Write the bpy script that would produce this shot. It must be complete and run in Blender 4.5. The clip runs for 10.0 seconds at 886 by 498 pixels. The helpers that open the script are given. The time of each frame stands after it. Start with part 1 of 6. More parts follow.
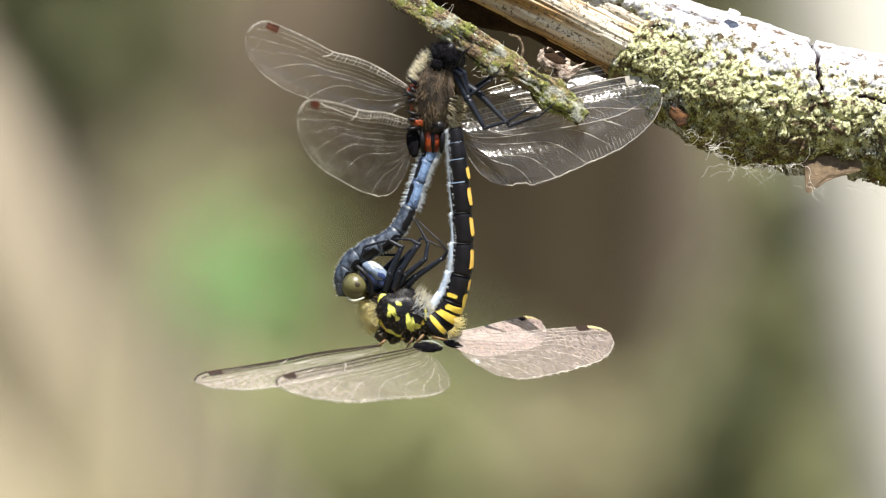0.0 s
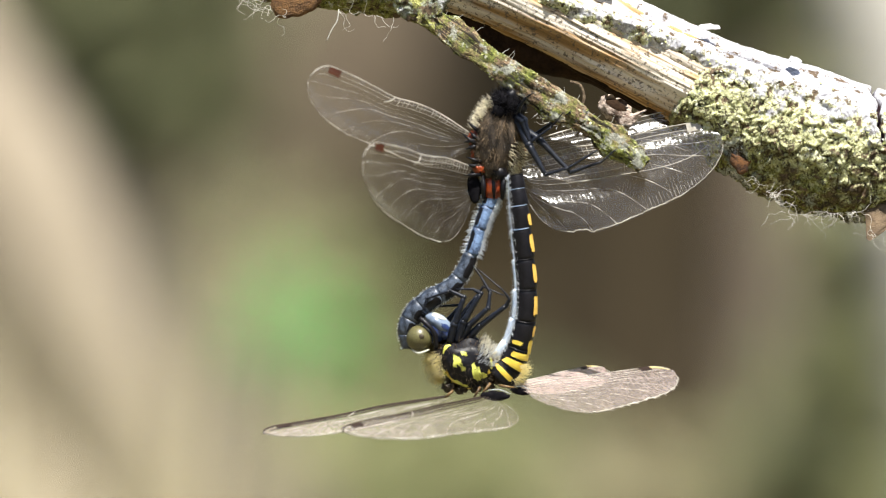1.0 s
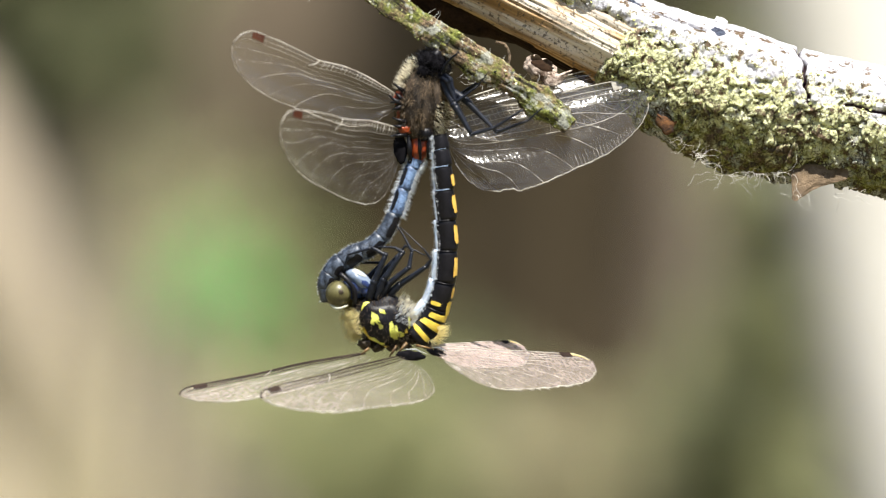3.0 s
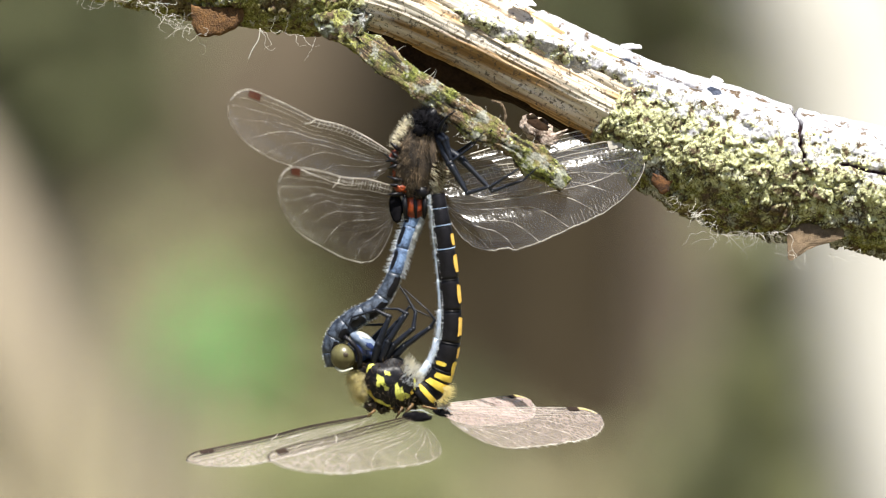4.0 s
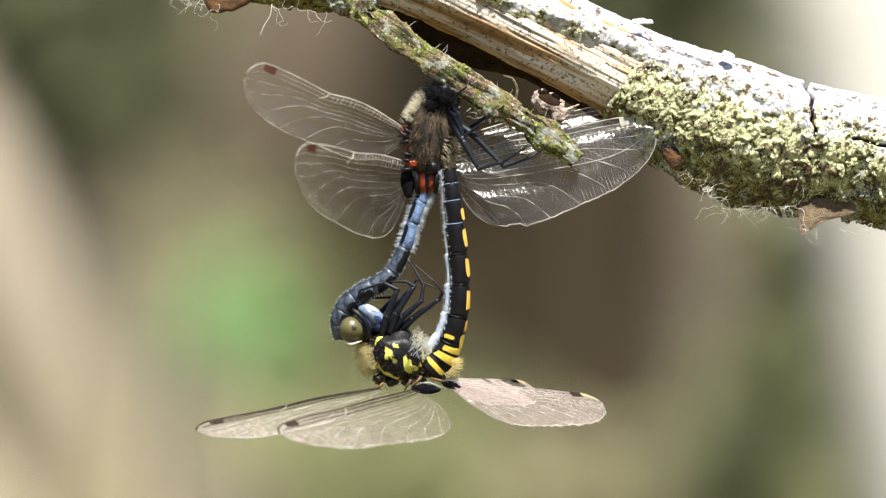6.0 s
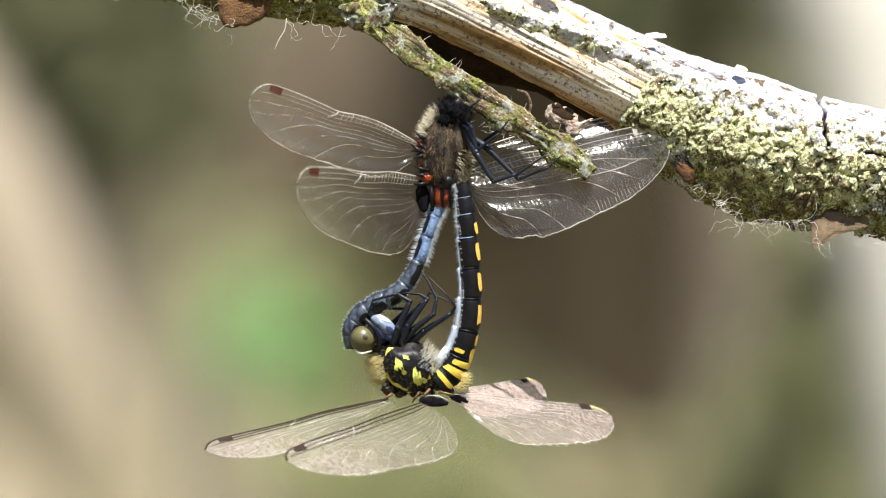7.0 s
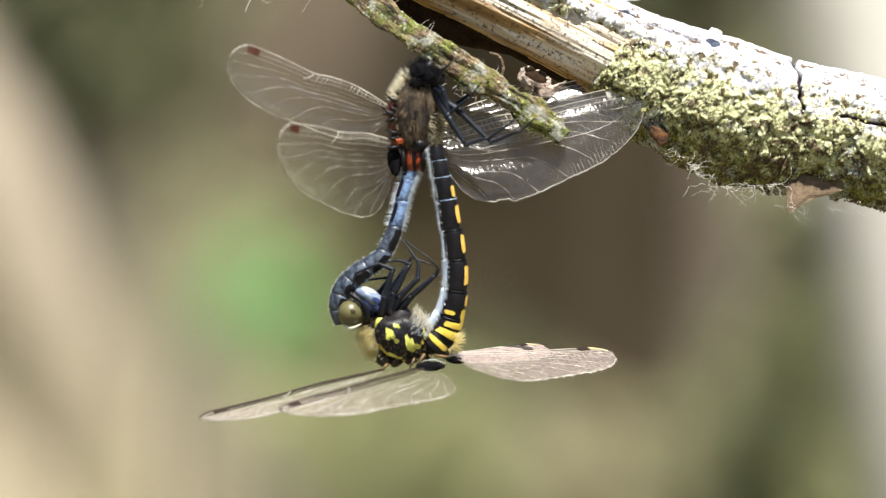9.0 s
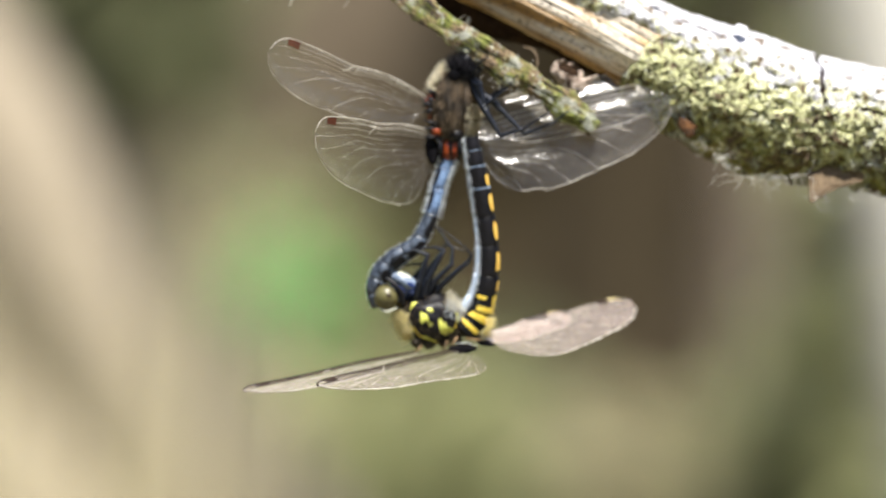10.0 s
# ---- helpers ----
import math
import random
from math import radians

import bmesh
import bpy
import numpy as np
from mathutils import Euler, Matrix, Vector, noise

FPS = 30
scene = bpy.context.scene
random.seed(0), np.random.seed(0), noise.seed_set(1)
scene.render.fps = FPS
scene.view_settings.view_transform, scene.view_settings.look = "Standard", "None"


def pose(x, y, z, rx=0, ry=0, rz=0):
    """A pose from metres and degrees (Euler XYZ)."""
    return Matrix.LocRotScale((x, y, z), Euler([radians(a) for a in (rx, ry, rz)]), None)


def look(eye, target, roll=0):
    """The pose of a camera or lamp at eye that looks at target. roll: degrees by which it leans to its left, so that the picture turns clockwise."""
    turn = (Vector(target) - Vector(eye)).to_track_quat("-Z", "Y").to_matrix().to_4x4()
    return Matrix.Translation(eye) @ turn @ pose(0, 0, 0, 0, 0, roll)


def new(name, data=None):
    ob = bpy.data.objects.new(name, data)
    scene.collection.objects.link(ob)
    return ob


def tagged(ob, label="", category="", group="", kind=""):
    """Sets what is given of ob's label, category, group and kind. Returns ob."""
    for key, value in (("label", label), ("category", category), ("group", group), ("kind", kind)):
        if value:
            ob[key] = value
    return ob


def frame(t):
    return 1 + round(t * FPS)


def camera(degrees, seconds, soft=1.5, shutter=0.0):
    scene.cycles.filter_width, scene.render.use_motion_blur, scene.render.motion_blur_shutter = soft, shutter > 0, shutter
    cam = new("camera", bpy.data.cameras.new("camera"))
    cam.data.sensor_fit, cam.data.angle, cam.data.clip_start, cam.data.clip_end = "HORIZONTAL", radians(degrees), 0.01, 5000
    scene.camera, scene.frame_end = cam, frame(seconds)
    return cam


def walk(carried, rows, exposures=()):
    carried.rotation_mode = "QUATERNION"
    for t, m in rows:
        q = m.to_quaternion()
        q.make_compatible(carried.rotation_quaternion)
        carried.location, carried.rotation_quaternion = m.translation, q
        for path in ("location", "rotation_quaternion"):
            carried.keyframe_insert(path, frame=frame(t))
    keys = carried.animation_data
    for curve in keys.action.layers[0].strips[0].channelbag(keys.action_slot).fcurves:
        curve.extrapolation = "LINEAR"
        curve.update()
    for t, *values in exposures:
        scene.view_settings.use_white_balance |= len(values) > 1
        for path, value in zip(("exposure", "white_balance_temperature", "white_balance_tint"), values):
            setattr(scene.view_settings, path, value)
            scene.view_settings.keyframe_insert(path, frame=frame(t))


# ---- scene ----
# ---- camera and its walk ----
cam = camera(6.357, 10.0, 1.1)
cam.data.dof.use_dof = True
cam.data.dof.focus_distance = 1.2
cam.data.dof.aperture_fstop = 15.0
walk(cam, [
    (0.0, pose(-0.00123, -1.19895, 1.30000, 89.3137, 0, -0.0731) @ pose(0, 0, 0, 0, 0, -0.20)),
    (0.5, pose(-0.00089, -1.19845, 1.30000, 89.3572, 0, 0.2210) @ pose(0, 0, 0, 0, 0, -0.08)),
    (1.0, pose(0.00000, -1.19922, 1.30000, 89.6468, 0, 0.4198) @ pose(0, 0, 0, 0, 0, 0.03)),
    (1.5, pose(-0.00011, -1.20032, 1.30000, 89.6660, 0, 0.1557) @ pose(0, 0, 0, 0, 0, 0.00)),
    (1.8, pose(0.00000, -1.19930, 1.30000, 89.5049, 0, -0.0041) @ pose(0, 0, 0, 0, 0, 0.02)),
    (2.0, pose(0.00000, -1.19841, 1.30000, 89.4539, 0, -0.0927) @ pose(0, 0, 0, 0, 0, 0.04)),
    (2.2, pose(0.00000, -1.19904, 1.30000, 89.4156, 0, -0.1299) @ pose(0, 0, 0, 0, 0, 0.04)),
    (3.3, pose(-0.00168, -1.19741, 1.30000, 89.3621, 0, -0.1788) @ pose(0, 0, 0, 0, 0, 0.03)),
    (3.5, pose(-0.00190, -1.19815, 1.30000, 89.4959, 0, -0.1899) @ pose(0, 0, 0, 0, 0, 0.10)),
    (4.0, pose(-0.00089, -1.19790, 1.30000, 89.7858, 0, -0.1890) @ pose(0, 0, 0, 0, 0, 0.13)),
    (4.5, pose(0.00000, -1.19956, 1.30000, 89.9984, 0, -0.0002) @ pose(0, 0, 0, 0, 0, 0.00)),
    (5.0, pose(-0.00022, -1.19969, 1.30000, 89.7000, 0, 0.0263) @ pose(0, 0, 0, 0, 0, 0.00)),
    (5.2, pose(0.00000, -1.19880, 1.30000, 89.5958, 0, -0.0024) @ pose(0, 0, 0, 0, 0, -0.07)),
    (6.3, pose(0.00134, -1.20084, 1.30000, 89.6263, 0, 0.0117) @ pose(0, 0, 0, 0, 0, 0.02)),
    (6.5, pose(0.00168, -1.20325, 1.30000, 89.6835, 0, 0.1525) @ pose(0, 0, 0, 0, 0, -0.02)),
    (7.0, pose(0.00313, -1.20356, 1.30000, 89.7073, 0, 0.1905) @ pose(0, 0, 0, 0, 0, -0.04)),
    (7.5, pose(0.00436, -1.20069, 1.30000, 89.5972, 0, -0.0012) @ pose(0, 0, 0, 0, 0, -0.06)),
    (8.0, pose(0.00559, -1.19768, 1.30000, 89.4006, 0, 0.2346) @ pose(0, 0, 0, 0, 0, -0.08)),
    (8.5, pose(0.00671, -1.19703, 1.30000, 89.3375, 0, 0.2753) @ pose(0, 0, 0, 0, 0, 0.08)),
    (9.0, pose(0.00761, -1.19381, 1.30000, 89.4466, 0, 0.2048) @ pose(0, 0, 0, 0, 0, 0.01)),
    (9.5, pose(0.00671, -1.19524, 1.30000, 89.3709, 0, 0.4453) @ pose(0, 0, 0, 0, 0, 0.16)),
    (9.7, pose(0.00671, -1.19524, 1.30000, 89.3950, 0, 0.4700) @ pose(0, 0, 0, 0, 0, 0.16)),
    (9.9, pose(0.00671, -1.19524, 1.30000, 89.3910, 0, 0.4130) @ pose(0, 0, 0, 0, 0, 0.16)),
    (10.0, pose(0.00671, -1.24200, 1.30000, 89.3675, 0, 0.4085) @ pose(0, 0, 0, 0, 0, 0.35)),
])

# ---- world, sun, exposure ----
SUN_TO = Vector((0.14, -0.42, 0.89)).normalized()
world = bpy.data.worlds.new("sky")
scene.world = world
world.use_nodes = True
wn = world.node_tree
sky = wn.nodes.new("ShaderNodeTexSky")
sky.sky_type = "NISHITA"
sky.sun_disc = False
sky.sun_elevation = math.asin(SUN_TO.z)
sky.sun_rotation = math.atan2(SUN_TO.x, SUN_TO.y)
wn.links.new(sky.outputs["Color"], wn.nodes["Background"].inputs["Color"])
wn.nodes["Background"].inputs["Strength"].default_value = 0.07
sun_data = bpy.data.lights.new("sun", "SUN")
sun_data.energy, sun_data.angle, sun_data.color = 5.0, radians(0.55), (1.0, 0.965, 0.895)
sun = new("sun", sun_data)
sun.matrix_world = look(SUN_TO * 20, (0, 0, 0))
scene.view_settings.exposure = 1.12

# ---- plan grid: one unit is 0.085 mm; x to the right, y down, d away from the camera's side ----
U, H = 0.085e-3, 1.30


def g(x, y, d=0.0):
    return Vector(((x - 784) * U, d * U, H + (441 - y) * U))


def far(x, y, z):
    """A place z metres beyond the camera's side, on the line through the plan place (x, y)."""
    k = z / 1.2 * U
    return Vector(((x - 784) * k, z - 1.2, H + (441 - y) * k))


# ---- materials ----
def node_mat(name):
    m = bpy.data.materials.new(name)
    m.use_nodes = True
    nt = m.node_tree
    return m, nt, nt.nodes["Principled BSDF"]


def noise_node(nt, scale, detail=4.0, rough=0.6, vec=None, dist=0.0):
    n = nt.nodes.new("ShaderNodeTexNoise")
    n.inputs["Scale"].default_value = scale
    n.inputs["Detail"].default_value = detail
    n.inputs["Roughness"].default_value = rough
    n.inputs["Distortion"].default_value = dist
    if vec is None:
        tc = nt.nodes.new("ShaderNodeTexCoord")
        vec = tc.outputs["Object"]
    nt.links.new(vec, n.inputs["Vector"])
    return n.outputs["Fac"]


def ramp(nt, fac, stops):
    r = nt.nodes.new("ShaderNodeValToRGB")
    e = r.color_ramp.elements
    while len(e) < len(stops):
        e.new(0.5)
    for el, (p, c) in zip(e, stops):
        el.position, el.color = p, (*c, 1)
    nt.links.new(fac, r.inputs["Fac"])
    return r.outputs["Color"]


def mixed(nt, fac, a, b):
    m = nt.nodes.new("ShaderNodeMix")
    m.data_type = "RGBA"
    if isinstance(fac, float):
        m.inputs[0].default_value = fac
    else:
        nt.links.new(fac, m.inputs[0])
    for sock, v in ((m.inputs[6], a), (m.inputs[7], b)):
        if isinstance(v, tuple):
            sock.default_value = (*v, 1)
        else:
            nt.links.new(v, sock)
    return m.outputs[2]


def mathn(nt, op, a, b):
    m = nt.nodes.new("ShaderNodeMath")
    m.operation = op
    m.use_clamp = False
    for sock, v in zip(m.inputs, (a, b)):
        if isinstance(v, (int, float)):
            sock.default_value = v
        else:
            nt.links.new(v, sock)
    return m.outputs[0]


def bump(nt, bsdf, fac, strength, dist):
    b = nt.nodes.new("ShaderNodeBump")
    b.inputs["Strength"].default_value = strength
    b.inputs["Distance"].default_value = dist
    nt.links.new(fac, b.inputs["Height"])
    nt.links.new(b.outputs["Normal"], bsdf.inputs["Normal"])


def surf(name, c1, c2, scale, rough=0.6, spread=0.15, bmp=0.4, dist=2e-5, fine=None, spec=0.5, trans=0.0, lo=0.33, hi=0.67):
    """A two-tone surface with noise at two scales, a varied gloss and a fine relief."""
    m, nt, b = node_mat(name)
    n1 = noise_node(nt, scale)
    n2 = noise_node(nt, fine or scale * 7, 3.0)
    f = mathn(nt, "ADD", mathn(nt, "MULTIPLY", n1, 0.65), mathn(nt, "MULTIPLY", n2, 0.35))
    col = ramp(nt, f, ((lo, c1), (hi, c2)))
    nt.links.new(col, b.inputs["Base Color"])
    nt.links.new(mathn(nt, "ADD", rough - spread / 2, mathn(nt, "MULTIPLY", n2, spread)), b.inputs["Roughness"])
    b.inputs["Specular IOR Level"].default_value = spec
    bump(nt, b, n2, bmp, dist)
    if trans:
        t = nt.nodes.new("ShaderNodeBsdfTranslucent")
        nt.links.new(col, t.inputs["Color"])
        mx = nt.nodes.new("ShaderNodeMixShader")
        mx.inputs[0].default_value = trans
        nt.links.new(b.outputs[0], mx.inputs[1])
        nt.links.new(t.outputs[0], mx.inputs[2])
        nt.links.new(mx.outputs[0], nt.nodes["Material Output"].inputs["Surface"])
    return m


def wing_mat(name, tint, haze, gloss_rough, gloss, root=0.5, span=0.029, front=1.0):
    """Clear membrane of small tilted cells: see-through, with a sheen, and a thin milky glare painted in that grows
    from the root to the tip.
    """
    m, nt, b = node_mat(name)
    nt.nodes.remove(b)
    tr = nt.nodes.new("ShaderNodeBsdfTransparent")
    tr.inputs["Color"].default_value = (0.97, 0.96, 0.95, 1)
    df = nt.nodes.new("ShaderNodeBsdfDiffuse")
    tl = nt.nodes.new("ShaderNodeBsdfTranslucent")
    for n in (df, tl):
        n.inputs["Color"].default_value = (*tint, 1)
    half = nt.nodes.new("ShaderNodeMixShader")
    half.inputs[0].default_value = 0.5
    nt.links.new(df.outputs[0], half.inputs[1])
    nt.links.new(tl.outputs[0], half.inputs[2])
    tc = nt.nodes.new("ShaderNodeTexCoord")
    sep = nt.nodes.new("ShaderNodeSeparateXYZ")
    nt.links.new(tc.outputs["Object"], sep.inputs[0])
    # painted glare: stronger outwards and away from the front edge
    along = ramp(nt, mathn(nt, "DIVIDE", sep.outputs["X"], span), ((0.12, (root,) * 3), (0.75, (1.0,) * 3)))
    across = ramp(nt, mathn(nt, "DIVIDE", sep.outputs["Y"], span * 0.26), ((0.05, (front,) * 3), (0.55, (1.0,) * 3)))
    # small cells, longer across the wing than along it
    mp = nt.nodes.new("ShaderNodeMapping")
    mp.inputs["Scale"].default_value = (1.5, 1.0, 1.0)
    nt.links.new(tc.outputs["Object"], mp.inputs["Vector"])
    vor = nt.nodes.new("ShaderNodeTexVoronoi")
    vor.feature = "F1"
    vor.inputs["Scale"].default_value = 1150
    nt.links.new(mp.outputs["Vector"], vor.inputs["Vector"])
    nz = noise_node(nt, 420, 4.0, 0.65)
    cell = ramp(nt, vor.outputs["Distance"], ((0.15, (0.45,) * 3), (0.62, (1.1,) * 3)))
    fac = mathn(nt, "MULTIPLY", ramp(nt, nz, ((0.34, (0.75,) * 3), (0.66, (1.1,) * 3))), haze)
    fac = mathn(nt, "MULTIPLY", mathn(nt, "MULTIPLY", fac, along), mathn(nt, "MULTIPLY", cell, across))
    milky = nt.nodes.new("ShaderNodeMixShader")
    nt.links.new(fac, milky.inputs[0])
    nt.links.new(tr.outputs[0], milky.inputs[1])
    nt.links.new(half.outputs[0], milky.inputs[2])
    gl = nt.nodes.new("ShaderNodeBsdfGlossy")
    gl.inputs["Roughness"].default_value = gloss_rough
    bm_ = nt.nodes.new("ShaderNodeBump")
    bm_.inputs["Strength"].default_value = 0.9
    bm_.inputs["Distance"].default_value = 1.5e-4
    nt.links.new(mathn(nt, "ADD", mathn(nt, "MULTIPLY", vor.outputs["Distance"], 0.35), nz), bm_.inputs["Height"])
    nt.links.new(bm_.outputs["Normal"], gl.inputs["Normal"])
    out = nt.nodes.new("ShaderNodeMixShader")
    out.inputs[0].default_value = gloss
    nt.links.new(milky.outputs[0], out.inputs[1])
    nt.links.new(gl.outputs[0], out.inputs[2])
    nt.links.new(out.outputs[0], nt.nodes["Material Output"].inputs["Surface"])
    return m


def strip_mat():
    """Loose bark: grey-brown with moss and pale lichen patches."""
    m, nt, b = node_mat("mossy_bark_strip")
    big, mid, fine = noise_node(nt, 260, 4), noise_node(nt, 700, 5, 0.65), noise_node(nt, 2600, 4, 0.7)
    brown = ramp(nt, fine, ((0.32, (0.03, 0.02, 0.012)), (0.5, (0.17, 0.11, 0.06)), (0.68, (0.40, 0.29, 0.18))))
    moss = ramp(nt, fine, ((0.3, (0.025, 0.032, 0.006)), (0.55, (0.16, 0.18, 0.03)), (0.75, (0.44, 0.46, 0.12))))
    f = ramp(nt, mathn(nt, "ADD", mathn(nt, "MULTIPLY", big, 0.7), mathn(nt, "MULTIPLY", mid, 0.3)), ((0.465, (0, 0, 0)), (0.57, (1, 1, 1))))
    col = mixed(nt, f, brown, moss)
    at = nt.nodes.new("ShaderNodeAttribute")
    at.attribute_name = "grain"
    mp = nt.nodes.new("ShaderNodeMapping")
    mp.inputs["Scale"].default_value = (130, 1500, 1500)
    nt.links.new(at.outputs["Vector"], mp.inputs["Vector"])
    fibre = noise_node(nt, 1.0, 5, 0.65, mp.outputs["Vector"])
    col = mixed(nt, ramp(nt, fibre, ((0.56, (0, 0, 0)), (0.68, (0.5,) * 3))), col, (0.42, 0.33, 0.22))
    col = mixed(nt, ramp(nt, fibre, ((0.40, (0.95,) * 3), (0.47, (0, 0, 0)))), col, (0.018, 0.013, 0.008))
    col = mixed(nt, ramp(nt, mid, ((0.62, (0, 0, 0)), (0.70, (0.7,) * 3))), col, (0.60, 0.60, 0.50))
    patch = noise_node(nt, 420, 4, 0.6)
    col = mixed(nt, ramp(nt, patch, ((0.54, (0, 0, 0)), (0.60, (0.85,) * 3))), col, ramp(nt, fine, ((0.3, (0.10, 0.10, 0.08)), (0.6, (0.42, 0.43, 0.37)))))
    nt.links.new(col, b.inputs["Base Color"])
    b.inputs["Roughness"].default_value = 0.92
    bump(nt, b, mathn(nt, "ADD", fine, mathn(nt, "MULTIPLY", fibre, 0.9)), 1.0, 3e-4)
    return m


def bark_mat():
    """Bark grown over with lichen: grey crust on the crown with sun glare painted in, yellow-green rosettes on the
    flank, moss below darkened for the shade.
    """
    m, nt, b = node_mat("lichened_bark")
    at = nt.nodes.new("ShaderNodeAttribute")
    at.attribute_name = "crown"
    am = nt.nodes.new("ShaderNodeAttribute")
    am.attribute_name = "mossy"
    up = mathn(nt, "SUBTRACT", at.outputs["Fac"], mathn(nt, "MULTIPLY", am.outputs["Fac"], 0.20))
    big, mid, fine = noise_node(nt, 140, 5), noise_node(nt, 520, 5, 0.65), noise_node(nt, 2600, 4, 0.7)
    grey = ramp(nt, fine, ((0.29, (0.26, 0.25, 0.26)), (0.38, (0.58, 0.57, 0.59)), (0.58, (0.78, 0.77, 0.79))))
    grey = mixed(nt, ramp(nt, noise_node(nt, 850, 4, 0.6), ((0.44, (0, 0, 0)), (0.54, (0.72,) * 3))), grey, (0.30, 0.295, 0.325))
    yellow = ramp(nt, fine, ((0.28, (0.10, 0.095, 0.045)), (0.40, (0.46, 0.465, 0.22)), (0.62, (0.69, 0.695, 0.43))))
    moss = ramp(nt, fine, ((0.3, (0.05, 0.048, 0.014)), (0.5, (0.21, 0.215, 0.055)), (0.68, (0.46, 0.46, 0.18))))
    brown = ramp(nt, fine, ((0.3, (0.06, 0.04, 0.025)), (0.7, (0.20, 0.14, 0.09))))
    # height round the branch sets the painted sunlit crown and shaded underside
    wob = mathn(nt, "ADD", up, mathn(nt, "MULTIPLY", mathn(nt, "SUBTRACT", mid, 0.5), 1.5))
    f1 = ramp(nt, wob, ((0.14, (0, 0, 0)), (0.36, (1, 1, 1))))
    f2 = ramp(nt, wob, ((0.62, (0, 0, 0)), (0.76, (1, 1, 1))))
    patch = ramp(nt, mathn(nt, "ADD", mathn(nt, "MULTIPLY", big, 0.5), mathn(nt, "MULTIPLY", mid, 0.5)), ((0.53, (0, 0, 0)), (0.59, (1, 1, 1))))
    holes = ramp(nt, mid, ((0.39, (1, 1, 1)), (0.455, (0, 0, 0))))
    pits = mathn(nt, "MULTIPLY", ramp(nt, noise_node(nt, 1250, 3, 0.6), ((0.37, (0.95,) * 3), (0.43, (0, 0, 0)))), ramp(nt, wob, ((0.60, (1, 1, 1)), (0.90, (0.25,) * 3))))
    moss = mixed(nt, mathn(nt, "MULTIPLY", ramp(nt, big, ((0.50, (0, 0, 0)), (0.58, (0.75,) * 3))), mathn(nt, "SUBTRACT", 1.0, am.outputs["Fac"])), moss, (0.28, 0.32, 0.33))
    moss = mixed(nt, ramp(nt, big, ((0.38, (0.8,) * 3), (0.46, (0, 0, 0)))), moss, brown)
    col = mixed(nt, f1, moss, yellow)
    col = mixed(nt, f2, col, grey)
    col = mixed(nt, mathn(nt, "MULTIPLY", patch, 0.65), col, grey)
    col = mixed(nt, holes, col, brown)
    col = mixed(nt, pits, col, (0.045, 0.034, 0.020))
    vor = nt.nodes.new("ShaderNodeTexVoronoi")
    vor.feature = "DISTANCE_TO_EDGE"
    vor.inputs["Scale"].default_value = 420
    tc = nt.nodes.new("ShaderNodeTexCoord")
    wv = nt.nodes.new("ShaderNodeVectorMath")
    wv.operation = "MULTIPLY_ADD"
    nz = nt.nodes.new("ShaderNodeTexNoise")
    nz.inputs["Scale"].default_value = 700
    nt.links.new(tc.outputs["Object"], nz.inputs["Vector"])
    nt.links.new(nz.outputs["Color"], wv.inputs[0])
    wv.inputs[1].default_value = (0.0028,) * 3
    nt.links.new(tc.outputs["Object"], wv.inputs[2])
    nt.links.new(wv.outputs[0], vor.inputs["Vector"])
    seam = ramp(nt, vor.outputs["Distance"], ((0.014, (1, 1, 1)), (0.065, (0, 0, 0))))
    some = ramp(nt, noise_node(nt, 330, 3), ((0.42, (0, 0, 0)), (0.54, (1, 1, 1))))
    # cracks fade towards the crown, washed out by its painted glare
    below = mathn(nt, "MULTIPLY", ramp(nt, wob, ((0.58, (1, 1, 1)), (0.82, (0.12,) * 3))), mathn(nt, "SUBTRACT", 1.0, mathn(nt, "MULTIPLY", am.outputs["Fac"], 0.65)))
    col = mixed(nt, mathn(nt, "MULTIPLY", mathn(nt, "MULTIPLY", seam, some), below), col, (0.05, 0.038, 0.026))
    vor2 = nt.nodes.new("ShaderNodeTexVoronoi")
    vor2.feature = "DISTANCE_TO_EDGE"
    vor2.inputs["Scale"].default_value = 1150
    nt.links.new(wv.outputs[0], vor2.inputs["Vector"])
    seam2 = ramp(nt, vor2.outputs["Distance"], ((0.02, (1, 1, 1)), (0.10, (0, 0, 0))))
    some2 = ramp(nt, noise_node(nt, 480, 3), ((0.47, (0, 0, 0)), (0.56, (0.9,) * 3)))
    col = mixed(nt, mathn(nt, "MULTIPLY", mathn(nt, "MULTIPLY", seam2, some2), below), col, (0.07, 0.055, 0.035))
    # dark inner bark in open cracks, their shade painted in by depth
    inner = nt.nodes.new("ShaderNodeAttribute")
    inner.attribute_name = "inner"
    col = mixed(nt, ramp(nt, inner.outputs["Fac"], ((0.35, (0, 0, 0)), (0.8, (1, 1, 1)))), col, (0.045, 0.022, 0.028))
    nt.links.new(col, b.inputs["Base Color"])
    b.inputs["Roughness"].default_value = 0.92
    b.inputs["Specular IOR Level"].default_value = 0.25
    bump(nt, b, mathn(nt, "ADD", fine, mathn(nt, "MULTIPLY", mid, 1.5)), 0.9, 2.2e-4)
    return m


